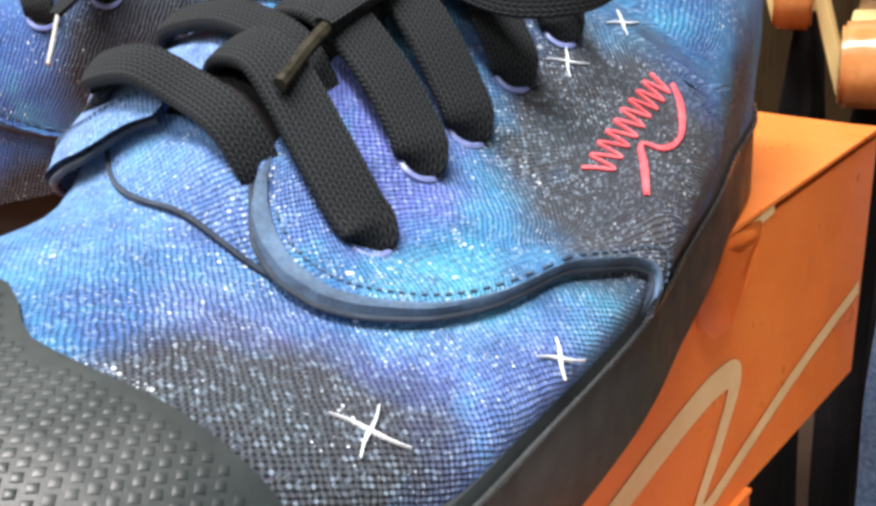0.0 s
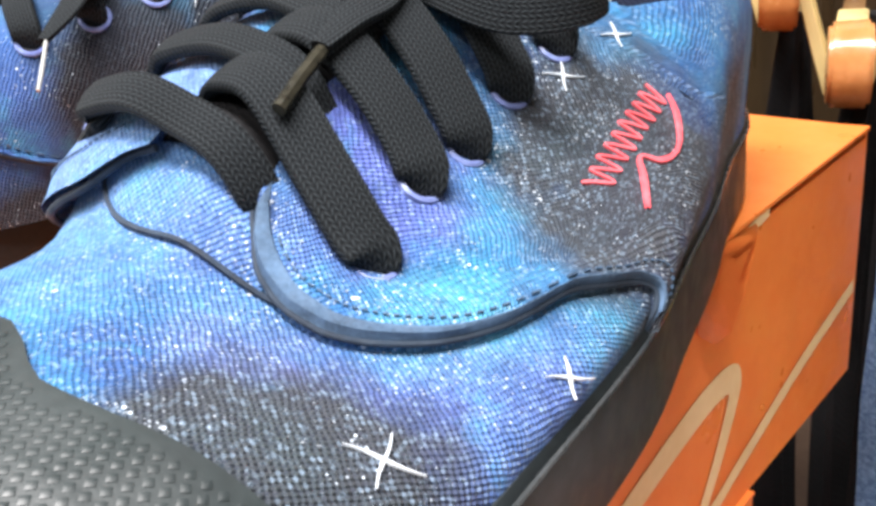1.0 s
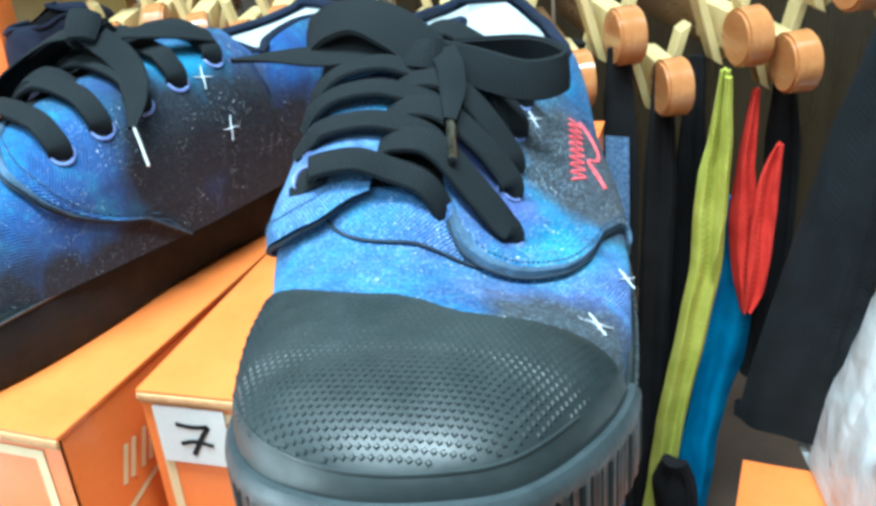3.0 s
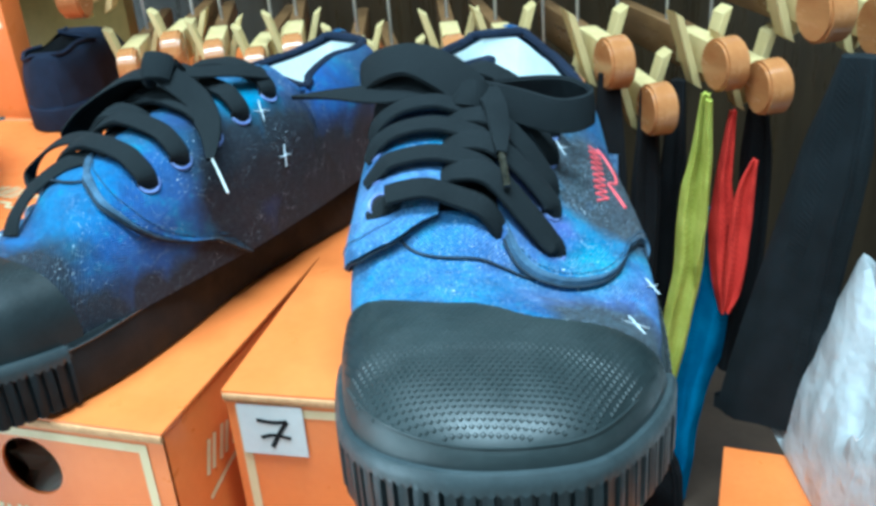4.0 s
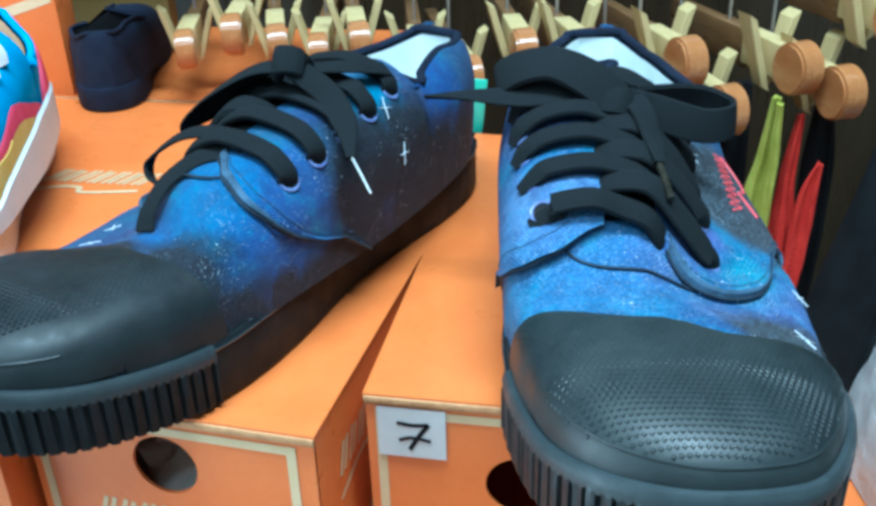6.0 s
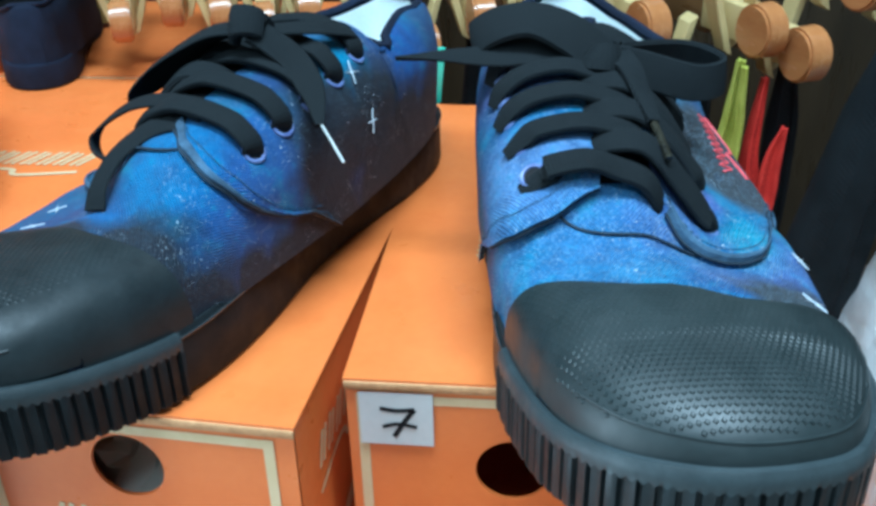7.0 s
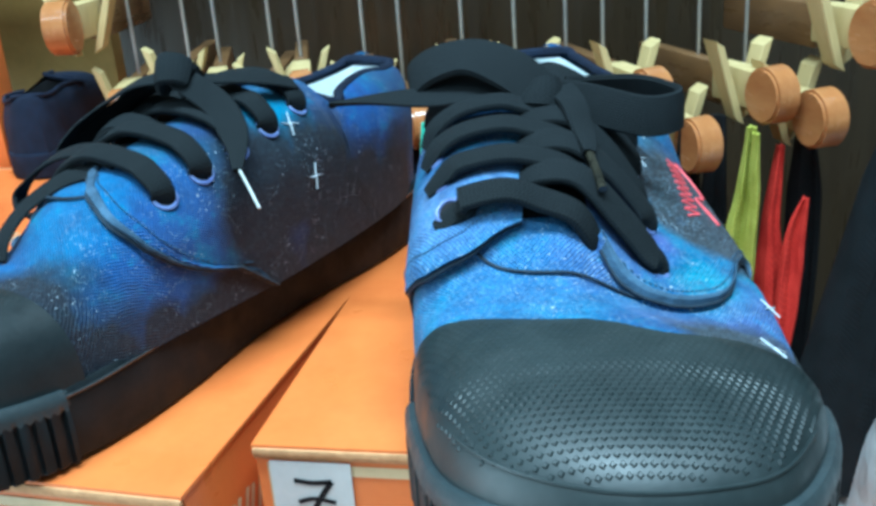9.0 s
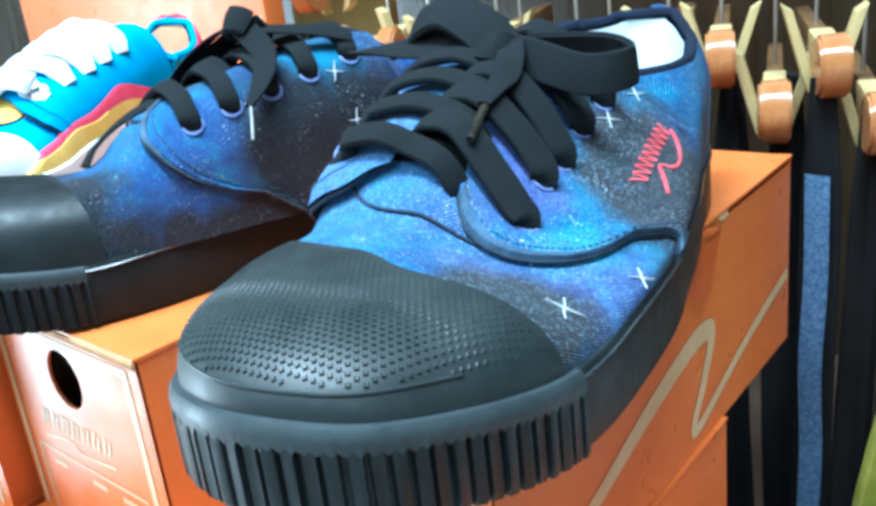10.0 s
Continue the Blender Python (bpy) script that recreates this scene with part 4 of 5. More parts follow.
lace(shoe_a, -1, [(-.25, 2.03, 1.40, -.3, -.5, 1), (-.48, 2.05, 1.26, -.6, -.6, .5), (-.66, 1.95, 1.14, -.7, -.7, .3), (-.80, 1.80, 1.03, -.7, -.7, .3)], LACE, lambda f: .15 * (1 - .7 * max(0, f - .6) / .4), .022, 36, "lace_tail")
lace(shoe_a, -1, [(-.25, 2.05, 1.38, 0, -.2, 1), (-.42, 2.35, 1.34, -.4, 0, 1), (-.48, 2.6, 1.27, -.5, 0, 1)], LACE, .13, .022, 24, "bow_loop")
bm = bmesh.new()
tube(bm, [(.80, 1.81, 1.035), (.89, 1.77, .96), (.975, 1.73, .89)], .0075, 8, 8, U)
part("aglet", bm, PALE_PLASTIC, shoe_a, "pale plastic lace tip")
lace(shoe_a, -1, [(-.01, 1.02, .74, 0, -.6, .8), (.02, 1.10, .83, .1, -.7, .7), (.03, 1.25, .93, .1, -.7, .8), (-.05, 1.42, 1.02, 0, -.6, .9), (-.2, 1.52, 1.06, 0, -.5, 1)], LACE, .12, .022, 30, "lace")
lace(shoe_a, -1, [(-.30, 1.55, 1.09, 0, -.4, 1), (-.08, 1.55, 1.13, .1, -.4, 1), (.16, 1.55, 1.08, .4, -.4, 1), (.34, 1.52, .98, .8, -.4, .6), (.43, 1.48, .88, 1, -.4, .0), (.38, 1.44, .80, .4, -.6, -.6), (.22, 1.42, .80, -.2, -.6, -.8), (.05, 1.44, .90, -.2, -.6, -.6)], LACE, .11, .022, 50, "lace_loop")
star(shoe_a, -1, (2.48, .80, 0), .07, .2)
star(shoe_a, -1, (2.42, 1.07, 0), .07, .35)
star(shoe_a, -1, (.48, 1.02), .07, .5, .010)
star(shoe_a, -1, (.55, 1.24), .06, .8, .012)

# a printed shoe further along, and a navy one behind
LOW[0] = .22
shoe_c = shoe_root(placed(-2.95, -.25, 18.0) @ Matrix.Diagonal((1.0, .92, 1.04, 1.0)), "sky blue, pink and yellow printed canvas shoe with white laces")
sole_parts(shoe_c, -1, WHITE_RUBBER, WHITE_RUBBER, False)
upper_parts(shoe_c, -1, SKY_CANVAS, TAN, SKY_CANVAS)
cap_parts(shoe_c, -1, WHITE_RUBBER, False, .30)
quarter_parts(shoe_c, -1, SKY_CANVAS, SKY_CANVAS, WHITE_PAINT, SKY_CANVAS, GOLD_CANVAS)
lace_rows(shoe_c, -1, WHITE_LACE, .20)
for right in (0, 1):
    bm = bmesh.new()
    panel(bm, -1, right, lambda q: 2.95 + .45 * q * q, lambda q: Y1 - .07, lambda y: 0.0, lambda y, r=right: phi_open(y, r), .060, 24, 14)
    part("heel_piece", bm, ROSE_CANVAS, shoe_c, "pink canvas heel piece")
    bm = bmesh.new()
    panel(bm, -1, right, lambda q: .62 + .25 * q, lambda q: 2.5 - .9 * q, lambda y: .12, lambda y: .34 + .05 * math.sin(y * 7), .056, 24, 8)
    part("side_patch", bm, GOLD_CANVAS, shoe_c, "yellow printed side patch")
    bm = bmesh.new()
    panel(bm, -1, right, lambda q: .70 + .25 * q, lambda q: 2.75 - .9 * q, lambda y: .12, lambda y: .46 + .05 * math.sin(y * 7 + .4), .050, 24, 8)
    part("pink_band", bm, ROSE_CANVAS, shoe_c, "pink printed band above the yellow one")
    bm = bmesh.new()
    panel(bm, -1, right, lambda q: .5, lambda q: Y1 - .05, lambda y: 0.0, lambda y: .14, .078, 30, 8)
    part("foxing", bm, WHITE_RUBBER, shoe_c, "tall white rubber foxing")
    bm = bmesh.new()
    for a, b in (((-.57, 3.2), (-.50, 3.65)), ((-.59, 3.25), (-.54, 3.55))):
        if not right:
            stroke(bm, -1, [a, ((a[0] + b[0]) / 2, (a[1] + b[1]) / 2), b], .03, .072, 8)
    if not right:
        part("gold_mark", bm, GOLD_CANVAS, shoe_c, "pale gold printed mark")
LOW[0] = 0.0
shoe_n = shoe_root(placed(-4.62, 6.69, 201.7) @ Matrix.Scale(.66, 4), "dark navy canvas shoe standing behind with its heel outwards")
sole_parts(shoe_n, 1, NAVY, NAVY, False)
upper_parts(shoe_n, 1, NAVY, BLACK_CLOTH, NAVY)
cap_parts(shoe_n, 1, NAVY, False)


# ---- boxes ----
def cream_strip(bm, pts, w, y, n=20, axis="y"):
    """A flat printed line through (a, z) points, lying proud of an upright face."""
    c = spline([(a, 0, z) for a, z in pts], n)
    rows = []
    for i in range(n):
        t = (c[min(i + 1, n - 1)] - c[max(i - 1, 0)]).normalized()
        s = Vector((-t.z, 0, t.x)) * (w(i / (n - 1)) if callable(w) else w) / 2
        rows.append([c[i] + s, c[i] - s])
    if axis == "y":
        rows = [[Vector((p.x, y, p.z)) for p in r] for r in rows]
    elif axis == "x":
        rows = [[Vector((y + .004 * i / n, p.x, p.z)) for p in r] for i, r in enumerate(rows)]
    else:
        rows = [[Vector((p.x, p.z, y)) for p in r] for r in rows]
    grid(bm, rows)


def mark_bars(bm, x0, z0, length, tall, y, axis="y", n=7, lean=.35):
    """A row of slanting blocks in place of a maker's name, and a wavy line under it."""
    w = length / n
    for i in range(n):
        a = x0 + i * w
        for k, f in ((0.0, 1.0), (.42, .92 if i % 2 else 1.0)):
            b = a + w * k
            cream_strip(bm, [(b, z0), (b + tall * lean * f, z0 + tall * f)], w * .24, y, 2, axis)
    cream_strip(bm, [(x0 - .02, z0 - tall * .75), (x0 + length * .25, z0 - tall * .38), (x0 + length * .42, z0 - tall * .40), (x0 + length * .46, z0 - tall * .70), (x0 + length * .6, z0 - tall * .72), (x0 + length * .98, z0 - tall * .45)], tall * .17, y, 30, axis)


def shoe_box(m, w, l, h, label, hole=True, print_side=True, sticker=False, top_mark=None, rise=0.0, dashes=False):
    """An orange shoe box, its front lower edge at the origin; units as the plan."""
    b = thing("shoe_box", m, label, "shoe box", "orange shoe boxes")
    k = .02
    bm = bmesh.new()
    # front wall with a round finger hole
    hx, hz, r = w / 2 - .02, h - .53 + rise, .185
    outer = [(0, 0), (w, 0), (w, h - .02), (0, h - .02)]
    nseg = 32
    for y in ((0, k) if hole else ()):
        ov = [bm.verts.new(Vector((x, y, z)) * U) for x, z in outer]
        iv = [bm.verts.new(Vector((hx + r * math.cos(2 * math.pi * i / nseg), y, hz + r * math.sin(2 * math.pi * i / nseg))) * U) for i in range(nseg)]
        es = [bm.edges.new((ov[i], ov[(i + 1) % 4])) for i in range(4)] + [bm.edges.new((iv[i], iv[(i + 1) % nseg])) for i in range(nseg)]
        bmesh.ops.triangle_fill(bm, edges=es, use_beauty=True)
        if y == 0:
            first = iv
        else:
            for i in range(nseg):
                bm.faces.new((first[i], first[(i + 1) % nseg], iv[(i + 1) % nseg], iv[i]))
    if not hole:
        box(bm, Vector((0, 0, 0)) * U, Vector((w, k, h - .02)) * U)
    part("front_panel", bm, CARD, b, smooth=False)
    for nm, lo, hi in (("side_panel", (0, k, 0), (k, l - k, h - .02)), ("side_panel", (w - k, k, 0), (w, l - k, h - (.060 if dashes else .02))), ("back_panel", (0, l - k, 0), (w, l, h - .02)), ("base", (k, k, 0), (w - k, l - k, k))):
        bm = bmesh.new()
        box(bm, Vector(lo) * U, Vector(hi) * U)
        bm.normal_update()
        for f in bm.faces:
            if f.normal.dot(Vector((w / 2, l / 2, h / 2)) * U - f.calc_center_median()) > 0.25 * U and max(abs(f.normal[i]) for i in range(3)) > .99:
                f.material_index = 1
        part(nm, bm, [CARD, CARD if dashes else CARD_IN], b, smooth=False)
    # lid: softly dented sheet with a folded front lip
    bm = bmesh.new()
    rows = []
    for i in range(25):
        y = -.012 + (l + .012) * i / 24
        row = []
        for j in range(13):
            x = -.01 + (w + .02) * j / 12
            dent = .020 * math.exp(-((y - 1.07) / .03) ** 2) + .012 * noise.noise(Vector((x * 1.3, y * .9, l)))
            edge = min(x + .01, w + .01 - x, y + .012) < .04
            row.append(Vector((x, y, h - (0 if edge else abs(dent)))) * U)
        rows.append(row)
    top_v, _ = grid(bm, rows)
    low_v, _ = grid(bm, [[p - Vector((0, 0, .020 * U)) for p in r] for r in rows])
    rim_a = top_v[0] + [r[-1] for r in top_v[1:]] + top_v[-1][-2::-1] + [r[0] for r in top_v[-2:0:-1]]
    rim_b = low_v[0] + [r[-1] for r in low_v[1:]] + low_v[-1][-2::-1] + [r[0] for r in low_v[-2:0:-1]]
    for i in range(len(rim_a)):
        j = (i + 1) % len(rim_a)
        bm.faces.new((rim_a[i], rim_a[j], rim_b[j], rim_b[i]))
    lid = part("lid", bm, CARD, b)
    bm = bmesh.new()
    box(bm, Vector((-.008, -.022, h - .052)) * U, Vector((w + .008, .004, h - .014)) * U, .010 * U)
    for v in bm.verts:
        v.co.z += .006 * U * noise.noise(Vector((v.co.x * 60, l, 0)))
    box(bm, Vector((-.004, -.010, h - .066)) * U, Vector((w + .004, .002, h - .056)) * U)
    part("folded_edge", bm, CARD_EDGE, lid, "raw brown layered card edge")
    bm = bmesh.new()
    e, s = -.004, .075
    for pts in ([(s, -.1), (s, h - .09)], [(w - s - .05, -.1), (w - s - .05, h - .09)]):
        cream_strip(bm, [(pts[0][0], max(pts[0][1], .02)), pts[1]], .052, e, 2)
    cream_strip(bm, [(s - .026, h - .117), (w - s - .024, h - .117)], .052, e - .001, 2)
    if hole:
        mark_bars(bm, w * .22, h - .94 + rise, w * .50, .125, e)
        cream_strip(bm, [(w * .13, h - 1.12 + rise), (w * .87, h - 1.12 + rise)], .02, e, 2)
        for xx in (.13, .87):
            cream_strip(bm, [(w * xx, .03), (w * xx, h - 1.13 + rise)], .02, e, 2)
        for xx in (.22, .5, .7):
            cream_strip(bm, [(w * xx, h - 1.20 + rise), (w * xx + .16, h - 1.20 + rise)], .035, e, 2)
    bmesh.ops.scale(bm, vec=(U, U, U), verts=bm.verts)
    part("front_print", bm, CREAM, b, "cream printed frame and mark", False)
    if print_side:
        bm = bmesh.new()
        x = w + .004
        # large double-peaked brush line along the side
        cream_strip(bm, [(.45, h - 1.15), (1.0, h - .99), (1.5, h - .84), (2.05, h - .71), (2.34, h - .69), (2.43, h - .77), (2.30, h - 1.02), (2.14, h - 1.25), (2.20, h - 1.31), (2.55, h - 1.21), (3.2, h - 1.03), (3.90, h - .89)], lambda f: .085 + .06 * math.exp(-((f - .30) / .22) ** 2), x, 90, "x")
        # pressed-out tab under the lid
        tab = bmesh.new()
        rows = [[Vector((w + .002 + dx * f, y, h - .03 - dz * f)) * U for f in (0, .35, .7, 1.0)] for y, dx, dz in ((2.06, .01, .30), (2.12, .05, .36), (2.22, .075, .34), (2.36, .06, .24), (2.52, .03, .12), (2.62, .0, .03))]
        grid(tab, rows)
        bmesh.ops.solidify(tab, geom=list(tab.faces), thickness=.012 * U)
        part("side_tab", tab, CARD, b, "small bent card tab under the lid", False)
        cream_strip(bm, [(2.52, h - .06), (2.72, h - .035)], .05, x, 2, "x")
        bmesh.ops.scale(bm, vec=(U, U, U), verts=bm.verts)
        part("side_print", bm, CREAM, b, "large cream brush-line print", False)
    if top_mark:
        bm = bmesh.new()
        mark_bars(bm, top_mark[0], top_mark[1], top_mark[2], top_mark[3], h + .003, "z")
        bmesh.ops.scale(bm, vec=(U, U, U), verts=bm.verts)
        part("top_print", bm, CREAM, b, "cream printed mark", False)
    if rise:
        bm = bmesh.new()
        mark_bars(bm, .30, h - .50, 1.0, .19, w + .003, "x")
        bmesh.ops.scale(bm, vec=(U, U, U), verts=bm.verts)
        part("side_print", bm, CREAM, b, "cream printed mark", False)
    if dashes:
        bm = bmesh.new()
        for i in range(7):
            y = 1.26 + .065 * i
            cream_strip(bm, [(.545, y), (.60 + .02 * (i % 3), y + .012)], .024, h + .003, 2, "z")
        bmesh.ops.scale(bm, vec=(U, U, U), verts=bm.verts)
        part("top_print", bm, CREAM, b, "small cream printed marks", False)
    if sticker:
        st = new("size_sticker")
        st.parent = b
        bm = bmesh.new()
        box(bm, Vector((.062, -.016, h - .385)) * U, Vector((.425, -.010, h - .075)) * U)
        paper = finish("size_sticker", bm, PAPER, False)
        bpy.data.objects.remove(st)
        st = new("size_sticker", paper)
        st.parent = b
        tagged(st, "white paper sticker with a handwritten 7")
        bm = bmesh.new()
        y = -.019
        cream_strip(bm, [(.165, h - .165), (.25, h - .175), (.335, h - .165)], .024, y, 10)
        cream_strip(bm, [(.335, h - .165), (.29, h - .23), (.23, h - .335)], .026, y, 12)
        cream_strip(bm, [(.175, h - .275), (.25, h - .255), (.345, h - .27)], .022, y - .001, 10)
        bmesh.ops.scale(bm, vec=(U, U, U), verts=bm.verts)
        part("digit_seven", bm, INK_HOLE, st, "handwritten black 7 with a crossbar", False)
    return b


BH = 1.45
def box_at(x, y, level, turn=0.0):
    return pose(x * U, y * U, level * BH * U, 0, 0, turn)


shoe_box(box_at(0, 0, 2), 1.67, 3.95, BH, "orange cardboard shoe box with a size 7 sticker and cream print", True, True, True, dashes=True)
_a = math.radians(4)
shoe_box(box_at(-.16 - 1.67 * math.cos(_a), -.39 + 1.67 * math.sin(_a), 2, -4), 1.67, 3.95, BH, "orange cardboard shoe box with a round finger hole", True, True, rise=.19)
shoe_box(box_at(-7.30, -.60, 2), 2.68, 5.1, BH, "wide orange cardboard shoe box beside others", False, False)
shoe_box(box_at(-4.60, 4.62, 2), 3.2, 3.0, BH, "orange cardboard shoe box behind the others", False, False)
shoe_box(box_at(-7.30, -.60, 1), 2.68, 5.1, BH, "wide orange cardboard shoe box under another box", False, False)
shoe_box(box_at(-4.60, 4.62, 1), 3.2, 3.0, BH, "orange cardboard shoe box under another box", False, False)
shoe_box(box_at(-7.30, -.60, 0), 2.68, 5.1, BH, "wide orange cardboard shoe box at the foot of the stack", False, False)
shoe_box(box_at(-4.60, 4.62, 0), 3.2, 3.0, BH, "orange cardboard shoe box at the foot of the stack", False, False)
shoe_box(box_at(-4.58, -.45, 2), 2.68, 4.98, BH, "wide orange cardboard shoe box with a cream mark on its lid", False, False, False, (1.25, 2.9, .9, .25))
shoe_box(box_at(.02, -1.32, 1), 1.67, 3.95, BH, "orange cardboard shoe box under another box", True, False)
shoe_box(box_at(-1.80, -1.0, 1), 1.67, 3.95, BH, "orange cardboard shoe box under another box", True, False)
shoe_box(box_at(-4.5, -.6, 1), 2.6, 4.9, BH, "wide orange cardboard shoe box under another box", False, False)
shoe_box(box_at(.0, -1.2, 0), 1.67, 3.95, BH, "orange cardboard shoe box at the foot of the stack", True, False)
shoe_box(box_at(-1.80, -1.1, 0), 1.67, 3.95, BH, "orange cardboard shoe box at the foot of the stack", True, False)
shoe_box(box_at(-4.5, -.6, 0), 2.6, 4.9, BH, "wide orange cardboard shoe box at the foot of the stack", False, False)
shoe_box(box_at(2.46, -.3, 0, -6), 2.9, 4.0, BH, "orange cardboard shoe box lying low beside the stack", False, False)
# upright box behind
b = thing("shoe_box", pose(-9.84 * U, 4.91 * U, 3 * BH * U, 0, 0, -3), "orange cardboard box standing upright behind a shoe", "shoe box", "orange shoe boxes")
bm = bmesh.new()
box(bm, (0, 0, 0), Vector((5.55, .28, 3.4)) * U, .01 * U)
part("body", bm, CARD, b)
bm = bmesh.new()
cream_strip(bm, [(4.7, .75), (5.5, 1.0)], .10, -.004, 2)
bmesh.ops.scale(bm, vec=(U, U, U), verts=bm.verts)
part("print", bm, CREAM, b, "cream printed stripe", False)


# ---- room ----
def slab(name, lo, hi, mat, label):
    bm = bmesh.new()
    box(bm, lo, hi)
    return solid(name, bm, mat, label, "", "structure", False)


slab("table", (-1.1, -.13, -.03), (1.1, .62, 0.0), TABLE, "dark table top carrying the boxes")
# floor is out of view, kept pale so that it bounces light
slab("floor", (-2.2, -2.8, -.80), (2.2, .70, -.75), FLOOR, "unseen pale tiled floor added to bounce light")
slab("wall_back", (-2.2, .62, -.75), (2.2, .70, 1.9), WALL_WOOD, "dark brown panelled wall")
# these walls and the ceiling are out of view, added for bounce light
slab("wall_front", (-2.2, -2.88, -.75), (2.2, -2.8, 1.9), PLASTER, "unseen painted wall added to close the room and bounce light")
slab("wall_left", (-2.28, -2.8, -.75), (-2.2, .70, 1.9), PLASTER, "unseen painted wall added to close the room and bounce light")
slab("wall_right", (2.2, -2.8, -.75), (2.28, .70, 1.9), PLASTER, "unseen painted wall added to close the room and bounce light")
slab("ceiling", (-2.2, -2.8, 1.9), (2.2, .70, 1.95), PLASTER, "unseen painted ceiling added to close the room and bounce light")


# ---- hangers on the rail ----
RAIL_Y, RAIL_Z = 5.62, 2.55


def hanger(x, y, z, turn, size=1.0):
    """A wooden clip hanger: a varnished drum ends the bar, pale levers stand in a V behind it, a wire hook carries it."""
    h = thing("clip_hanger", pose(x * U, y * U, TOP + z * U, 0, 0, turn), "wooden clip hanger with pale levers and varnished round jaw", "hanger", "clip hangers on the rail")
    for s, top in ((-1, .40), (1, .34)):
        bm = bmesh.new()
        rows = []
        for i in range(9):
            f = i / 8
            cx = s * (.09 + .20 * f)
            cz = -.28 + (top + .28) * f
            w, d = .052 - .010 * abs(f - .4), .085 + .03 * f
            rows.append([Vector((cx + a * w, .50 + .10 * s + .06 * f + b * d, cz + a * s * .03)) * U * size for a, b in ((-1, -.8), (-.8, -1), (.8, -1), (1, -.8), (1, .8), (.8, 1), (-.8, 1), (-1, .8))])
        vs, _ = grid(bm, rows, close_v=True)
        bm.faces.new(vs[0])
        bm.faces.new(list(reversed(vs[-1])))
        part("lever", bm, PALE_WOOD, h, smooth=False)
    bm = bmesh.new()
    bmesh.ops.create_cone(bm, cap_ends=True, segments=28, radius1=.245 * U * size, radius2=.235 * U * size, depth=.225 * U * size)
    bmesh.ops.bevel(bm, geom=[e for e in bm.edges if abs(e.verts[0].co.z - e.verts[1].co.z) < 2e-4 * U], offset=.022 * U, segments=2, affect="EDGES")
    bmesh.ops.transform(bm, matrix=pose(0, 0, 0, 90, 3, -86), verts=bm.verts)
    part("jaw", bm, BALL_WOOD, h, "round varnished orange-brown wood jaw")
    bm = bmesh.new()
    box(bm, Vector((-.09, .16, -.14)) * U, Vector((.09, .78, .17)) * U, .02 * U)
    part("clip_body", bm, PALE_WOOD, h)
    bm = bmesh.new()
    box(bm, Vector((-.07, .74, -.20)) * U, Vector((.07, 2.3, .16)) * U, .03 * U)
    part("bar", bm, BAR_WOOD, h, "brown varnished wooden bar")
    reach, rise = (RAIL_Y - y) / math.cos(math.radians(turn)), RAIL_Z - z
    bm = bmesh.new()
    tube(bm, [(0, reach - .14, .1), (0, reach - .14, rise * .5), (.01, reach - .15, rise - .1), (.01, reach - .06, rise + .08), (.0, reach + .05, rise + .10), (-.01, reach + .15, rise - .02)], .018, 24, 6, U)
    part("hook", bm, METAL, h, "bright steel wire hook")
    return h


random.seed(4)
hang = [(-3.20, 4.25, 1.33, 10), (-2.90, 4.45, .56, 18), (-2.42, 4.5, .70, 14), (-1.95, 4.4, .64, 20), (-1.58, 4.5, .54, 12), (-1.17, 4.45, .66, 18), (-.62, 4.5, .48, 14), (-.15, 4.5, .34, 20), (.35, 4.5, .60, 15),
        (.90, 4.6, .56, 20), (1.40, 4.4, .20, 18), (1.78, 4.5, .53, 22), (2.16, 4.4, .14, 20), (2.71, 4.4, .53, 24), (3.06, 4.3, .36, 20), (3.43, 4.2, 1.0, 22), (3.95, 4.5, .80, 18)]
for x, y, z, a in hang:
    hanger(x, y, z, a, random.uniform(.94, 1.06) * (.84 if -3.0 < x < 0.6 else 1.0))
bm = bmesh.new()
tube(bm, [(-9, RAIL_Y, RAIL_Z), (0, RAIL_Y, RAIL_Z), (9, RAIL_Y, RAIL_Z)], .09, 12, 12, U)
bmesh.ops.translate(bm, vec=(0, 0, TOP), verts=bm.verts)
solid("rail", bm, METAL, "bright steel clothes rail on the wall", "rail")


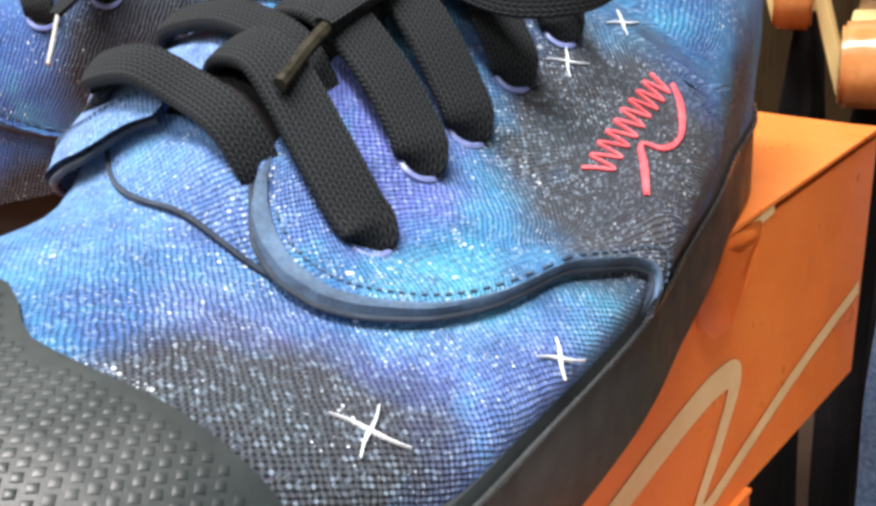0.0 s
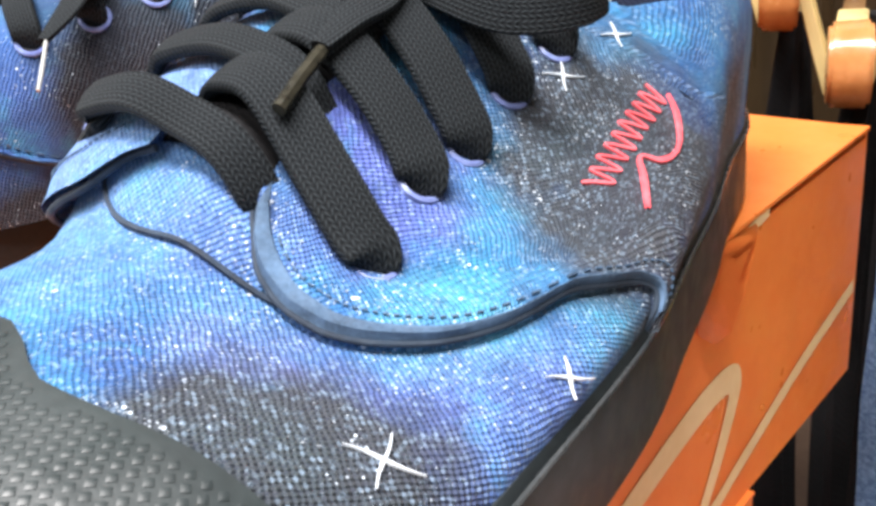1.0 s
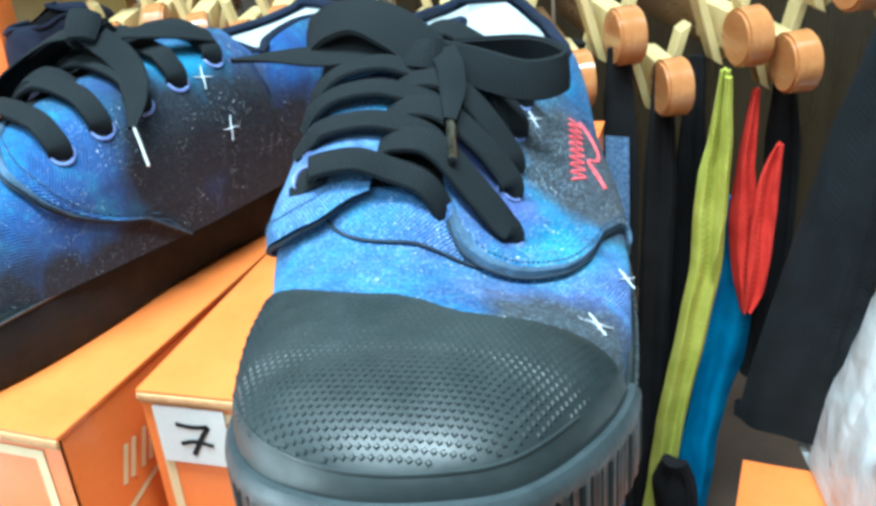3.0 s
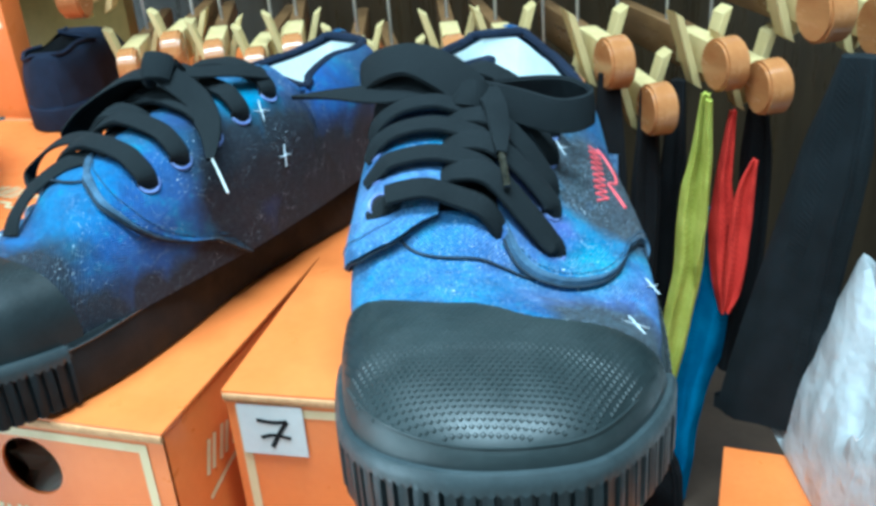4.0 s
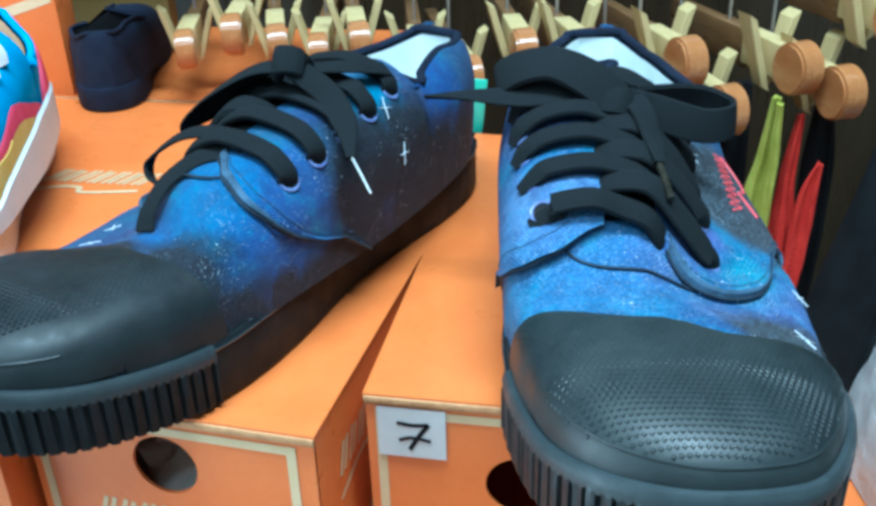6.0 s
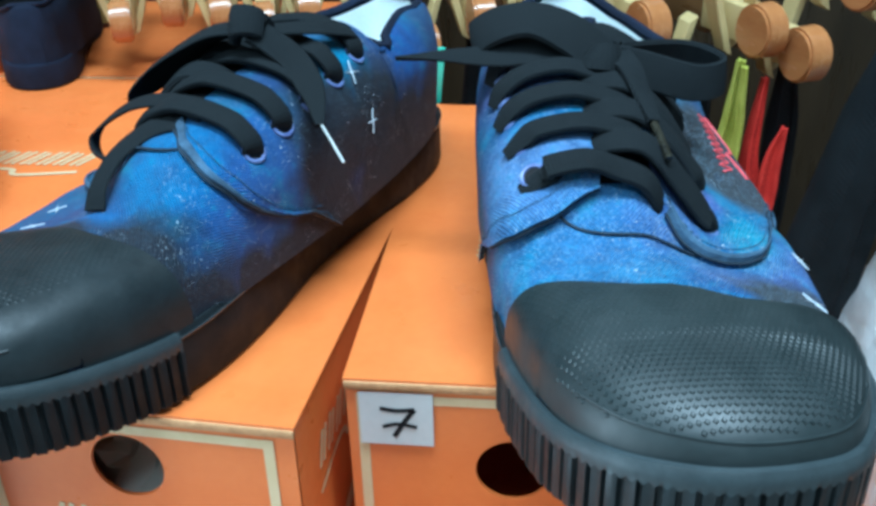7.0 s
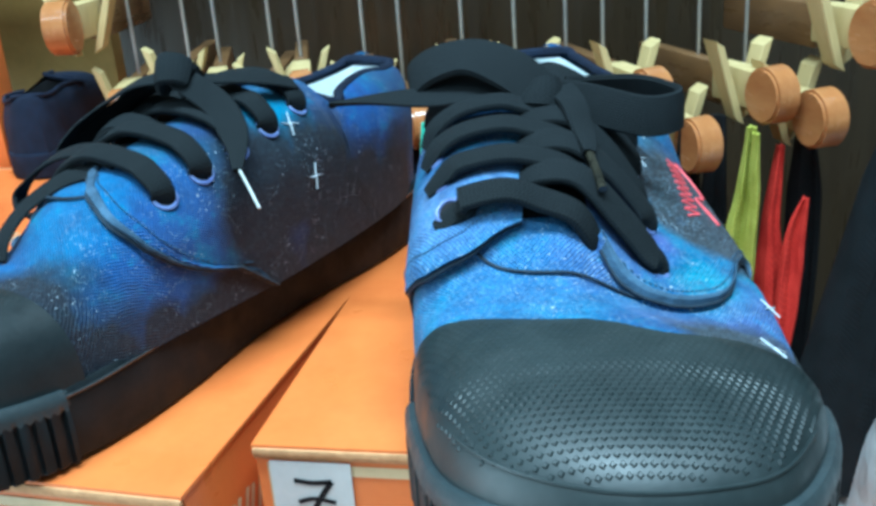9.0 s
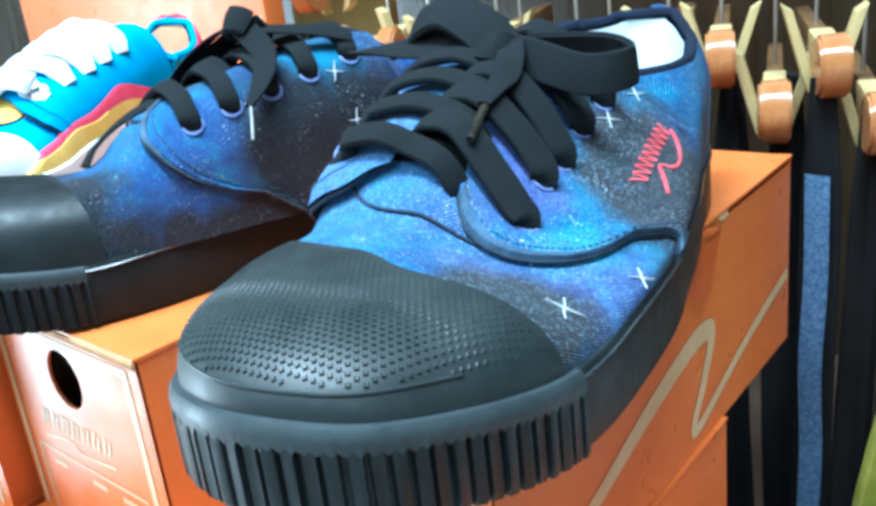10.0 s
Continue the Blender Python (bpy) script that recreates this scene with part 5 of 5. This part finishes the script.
def strip_cloth(name, x, y, z0, z1, w, mat, label, category, turn=0.0, fold=.03, taper=1.0, depth=.07, seed=0, lean=0.0):
    """A hanging strip with soft folds, gathered at the top where the clip holds it."""
    bm = bmesh.new()
    rows = []
    for i in range(29):
        f = i / 28
        row = []
        ww = w * (.55 + .45 * min(1, f * 5)) * (1 + (taper - 1) * f)
        loop_n = 24
        for j in range(loop_n):
            a = 2 * math.pi * j / loop_n
            cx = math.copysign(abs(math.cos(a)) ** .6, math.cos(a)) * ww / 2
            fy = fold * math.sin(cx / w * 9 + seed + f * 2) + fold * noise.noise(Vector((cx * 3, f * 4, seed)))
            cy = math.copysign(abs(math.sin(a)) ** .8, math.sin(a)) * depth / 2 + fy
            row.append(Vector((cx + fold * .8 * math.sin(f * 5 + seed) + lean * f, cy, z0 + (z1 - z0) * f)) * U)
        rows.append(row)
    vs, _ = grid(bm, rows, close_v=True)
    bm.faces.new(vs[0])
    bm.faces.new(list(reversed(vs[-1])))
    ob = solid(name, bm, mat, label, category, "", True, pose(x * U, y * U, TOP, 0, 0, turn), "hanging clothes")
    if category == "trousers":
        bm = bmesh.new()
        tube(bm, [rows[i][20] + Vector((0, -.004 * U, 0)) for i in range(1, 28, 3)], .012 * U, 24, 6)
        part("side_seam", bm, mat, ob)
        bm = bmesh.new()
        grid(bm, [[Vector((p.x * 1.04, p.y * 1.1, p.z)) + Vector((0, 0, dz * U)) for p in rows[28]] for dz in (-.01, .12)], close_v=True)
        part("hem", bm, mat, ob)
    return ob


d = strip_cloth("trouser_strap", 1.74, 4.45, .45, -4.28, .34, BLACK_CLOTH, "black strap with a glittering blue stripe hanging from a clip", "strap", -10, .01, 1.0, .05)
bm = bmesh.new()
rows = []
for i in range(20):
    z = -.28 - 3.95 * i / 19
    rows.append([Vector((a + .012 * math.sin(i * .6), -.05 - .01 * math.sin(i), z)) * U for a in (-.10, .10)])
grid(bm, rows)
bmesh.ops.solidify(bm, geom=list(bm.faces), thickness=.012 * U)
part("stripe", bm, DENIM, d, "glittering blue stripe")
strip_cloth("trousers", 2.06, 4.5, .30, -4.28, .26, BLACK_CLOTH, "black trouser leg hanging from a clip", "trousers", 5, .03, 1.2, .10, 1)
strip_cloth("trousers", 2.32, 4.75, .30, -4.28, .24, BLACK_CLOTH, "black trouser leg hanging from a clip", "trousers", -5, .03, 1.2, .10, 2)


def draped(bm, y, top, bottom, left, right, waves, deep, seed, thick=.035):
    """A hanging piece of cloth between two side edges (drop below the box tops, x), with soft upright folds."""
    lf, rf = keys(*left), keys(*right)
    rows = []
    for i in range(45):
        z = top + (bottom - top) * i / 44
        a, b = lf(-z), rf(-z)
        face, back = [], []
        for j in range(19):
            f = j / 18
            d = deep * (math.sin(f * waves * 2 * math.pi + seed + z * .5) + .5 * noise.noise(Vector((f * 5, z * 1.3, seed)))) + .012 * noise.noise(Vector((f * 9, z * 5, seed + 3)))
            x = a + (b - a) * f + .012 * noise.noise(Vector((z * 2.5, seed, 0)))
            pinch = math.sin(math.pi * f) ** .4 if 0 < j < 18 else 0.0
            face.append(Vector((x, y + d - thick * pinch, z)) * U)
            back.append(Vector((x, y + d + thick * pinch, z)) * U)
        rows.append([p + Vector((0, 0, TOP)) for p in face + back[-2:0:-1]])
    vs, _ = grid(bm, rows, close_v=True)
    bm.faces.new(vs[0])
    bm.faces.new(list(reversed(vs[-1])))


def draped_cloth(name, mat, label, pieces):
    for k, p in enumerate(pieces):
        bm = bmesh.new()
        draped(bm, *p)
        if k == 0:
            ob = solid(name, bm, mat, label, "cloth", "", True, None, "hanging clothes")
        else:
            part("fold", bm, mat, ob)


draped_cloth("lime_cloth", LIME_CLOTH, "lime green cloth hanging in folds from a clip", [
    (4.32, .30, -4.28, ((-.30, 2.52), (.3, 2.45), (.6, 2.38), (1.24, 2.36), (3.0, 2.12), (4.28, 1.98)), ((-.30, 2.60), (.3, 2.63), (1.0, 2.63), (3.0, 2.37), (4.28, 2.22)), 1.6, .035, 3.0),
    (4.25, .26, -1.5, ((-.26, 2.55), (.3, 2.55), (.8, 2.54), (1.5, 2.54)), ((-.26, 2.61), (.3, 2.645), (.8, 2.635), (1.5, 2.55)), 1.0, .02, 1.0)])
draped_cloth("blue_cloth", BLUE_CLOTH, "blue cloth hanging in folds", [
    (4.52, -.85, -4.28, ((.85, 2.60), (1.8, 2.50), (3.0, 2.36), (4.28, 2.2)), ((.85, 2.82), (1.5, 2.92), (2.0, 2.94), (3.0, 2.72), (4.28, 2.6)), 1.7, .04, 5.0)])
draped_cloth("red_cloth", RED_CLOTH, "red cloth hanging in a folded loop from a clip", [
    (4.40, .12, -1.86, ((-.12, 2.77), (.4, 2.70), (1.0, 2.655), (1.4, 2.69), (1.86, 2.79)), ((-.12, 2.83), (.5, 2.83), (1.0, 2.90), (1.86, 2.86)), 1.2, .03, 2.0),
    (4.33, -.30, -1.82, ((.30, 2.97), (.5, 2.89), (.75, 2.845), (1.2, 2.82), (1.82, 2.81)), ((.30, 3.03), (.95, 3.02), (1.6, 2.97), (1.82, 2.87)), 1.3, .03, 4.0)])
strip_cloth("trousers", 3.02, 4.58, .25, -2.6, .26, BLACK_CLOTH, "black trouser leg hanging from a clip", "trousers", 0, .03, 1.2, .10, 6)
strip_cloth("trousers", 3.62, 3.75, .75, -2.75, .46, GREY_CLOTH, "charcoal trouser leg hanging from a clip", "trousers", -25, .03, 1.9, .16, 7, -.44)
strip_cloth("trousers", 2.32, 3.75, -3.05, -4.28, .42, BLACK_CLOTH, "black trouser leg hanging low beside a box", "trousers", -20, .03, 1.1, .14, 11)
for x, s in ((-.3, 6), (.25, 7), (.8, 8), (1.3, 9)):
    strip_cloth("trousers", x, 5.1, .35, -4.2, .34, BLACK_CLOTH, "black trouser leg hanging from a clip", "trousers", 8 * math.sin(s * 2), .04, 1.2, .14, s)
# mint tag between the shoes
bm = bmesh.new()
box(bm, Vector((-.07, -.02, -.40)) * U, Vector((.07, .02, .10)) * U, .018 * U)
solid("plastic_tag", bm, MINT, "mint green plastic tag hanging behind the boxes", "tag", "", True, pose(.0 * U, 4.1 * U, TOP + .35 * U, 0, 6, 10))

# clear bag lying on the low box
bm = bmesh.new()
rows = []
for i in range(41):
    row = []
    for j in range(41):
        u, v = i / 40 * 2 - 1, j / 40 * 2 - 1
        e = max(0, 1 - (abs(u) ** 4 + abs(v) ** 4))
        z = 2.2 * e ** .5 * (.75 + .5 * noise.fractal(Vector((u * 2, v * 2, 3)), 1.0, 2.0, 4)) + .02
        row.append(Vector((u * 1.15, v * 1.7, z)) * U)
    rows.append(row)
grid(bm, rows)
bag = thing("plastic_bag", pose(4.72 * U, 2.9 * U, BH * U, 0, 0, 12), "crinkled clear plastic bag on an orange box", "bag")
part("film", bm, BAG, bag, "crinkled clear film")
bm = bmesh.new()
for k in (1, 2):
    edge_rows = []
    for i in range(41):
        p = rows[i][8 + 9 * k]
        q = rows[i][9 + 9 * k]
        lift_ = Vector((0, 0, .035 * U * (1 + .6 * math.sin(i * .8 + k))))
        edge_rows.append([p, p.lerp(q, .3) + lift_, q])
    grid(bm, edge_rows)
part("fold", bm, BAG, bag, "raised fold in the film")
slab("side_board", (-5.6 * U, 6.3 * U, TOP + .004), (-3.95 * U, 6.5 * U, TOP + .5), OLIVE, "olive brown upright board")

# crumpled tissue inside the front box, seen through its hole
bm = bmesh.new()
bmesh.ops.create_icosphere(bm, subdivisions=4, radius=1.0)
for v in bm.verts:
    v.co = v.co * (1 + .5 * noise.fractal(v.co * 2.3, 1.0, 2.0, 4))
    v.co = Vector((v.co.x * .6, v.co.y * .42, max(v.co.z, -.75) * .72)) * U
solid("tissue_paper", bm, TISSUE, "crumpled pale tissue paper inside an orange box", "paper", "", True, pose(-.95 * U, .30 * U, (2 * BH + .02 + .55) * U, 0, 0, 10))
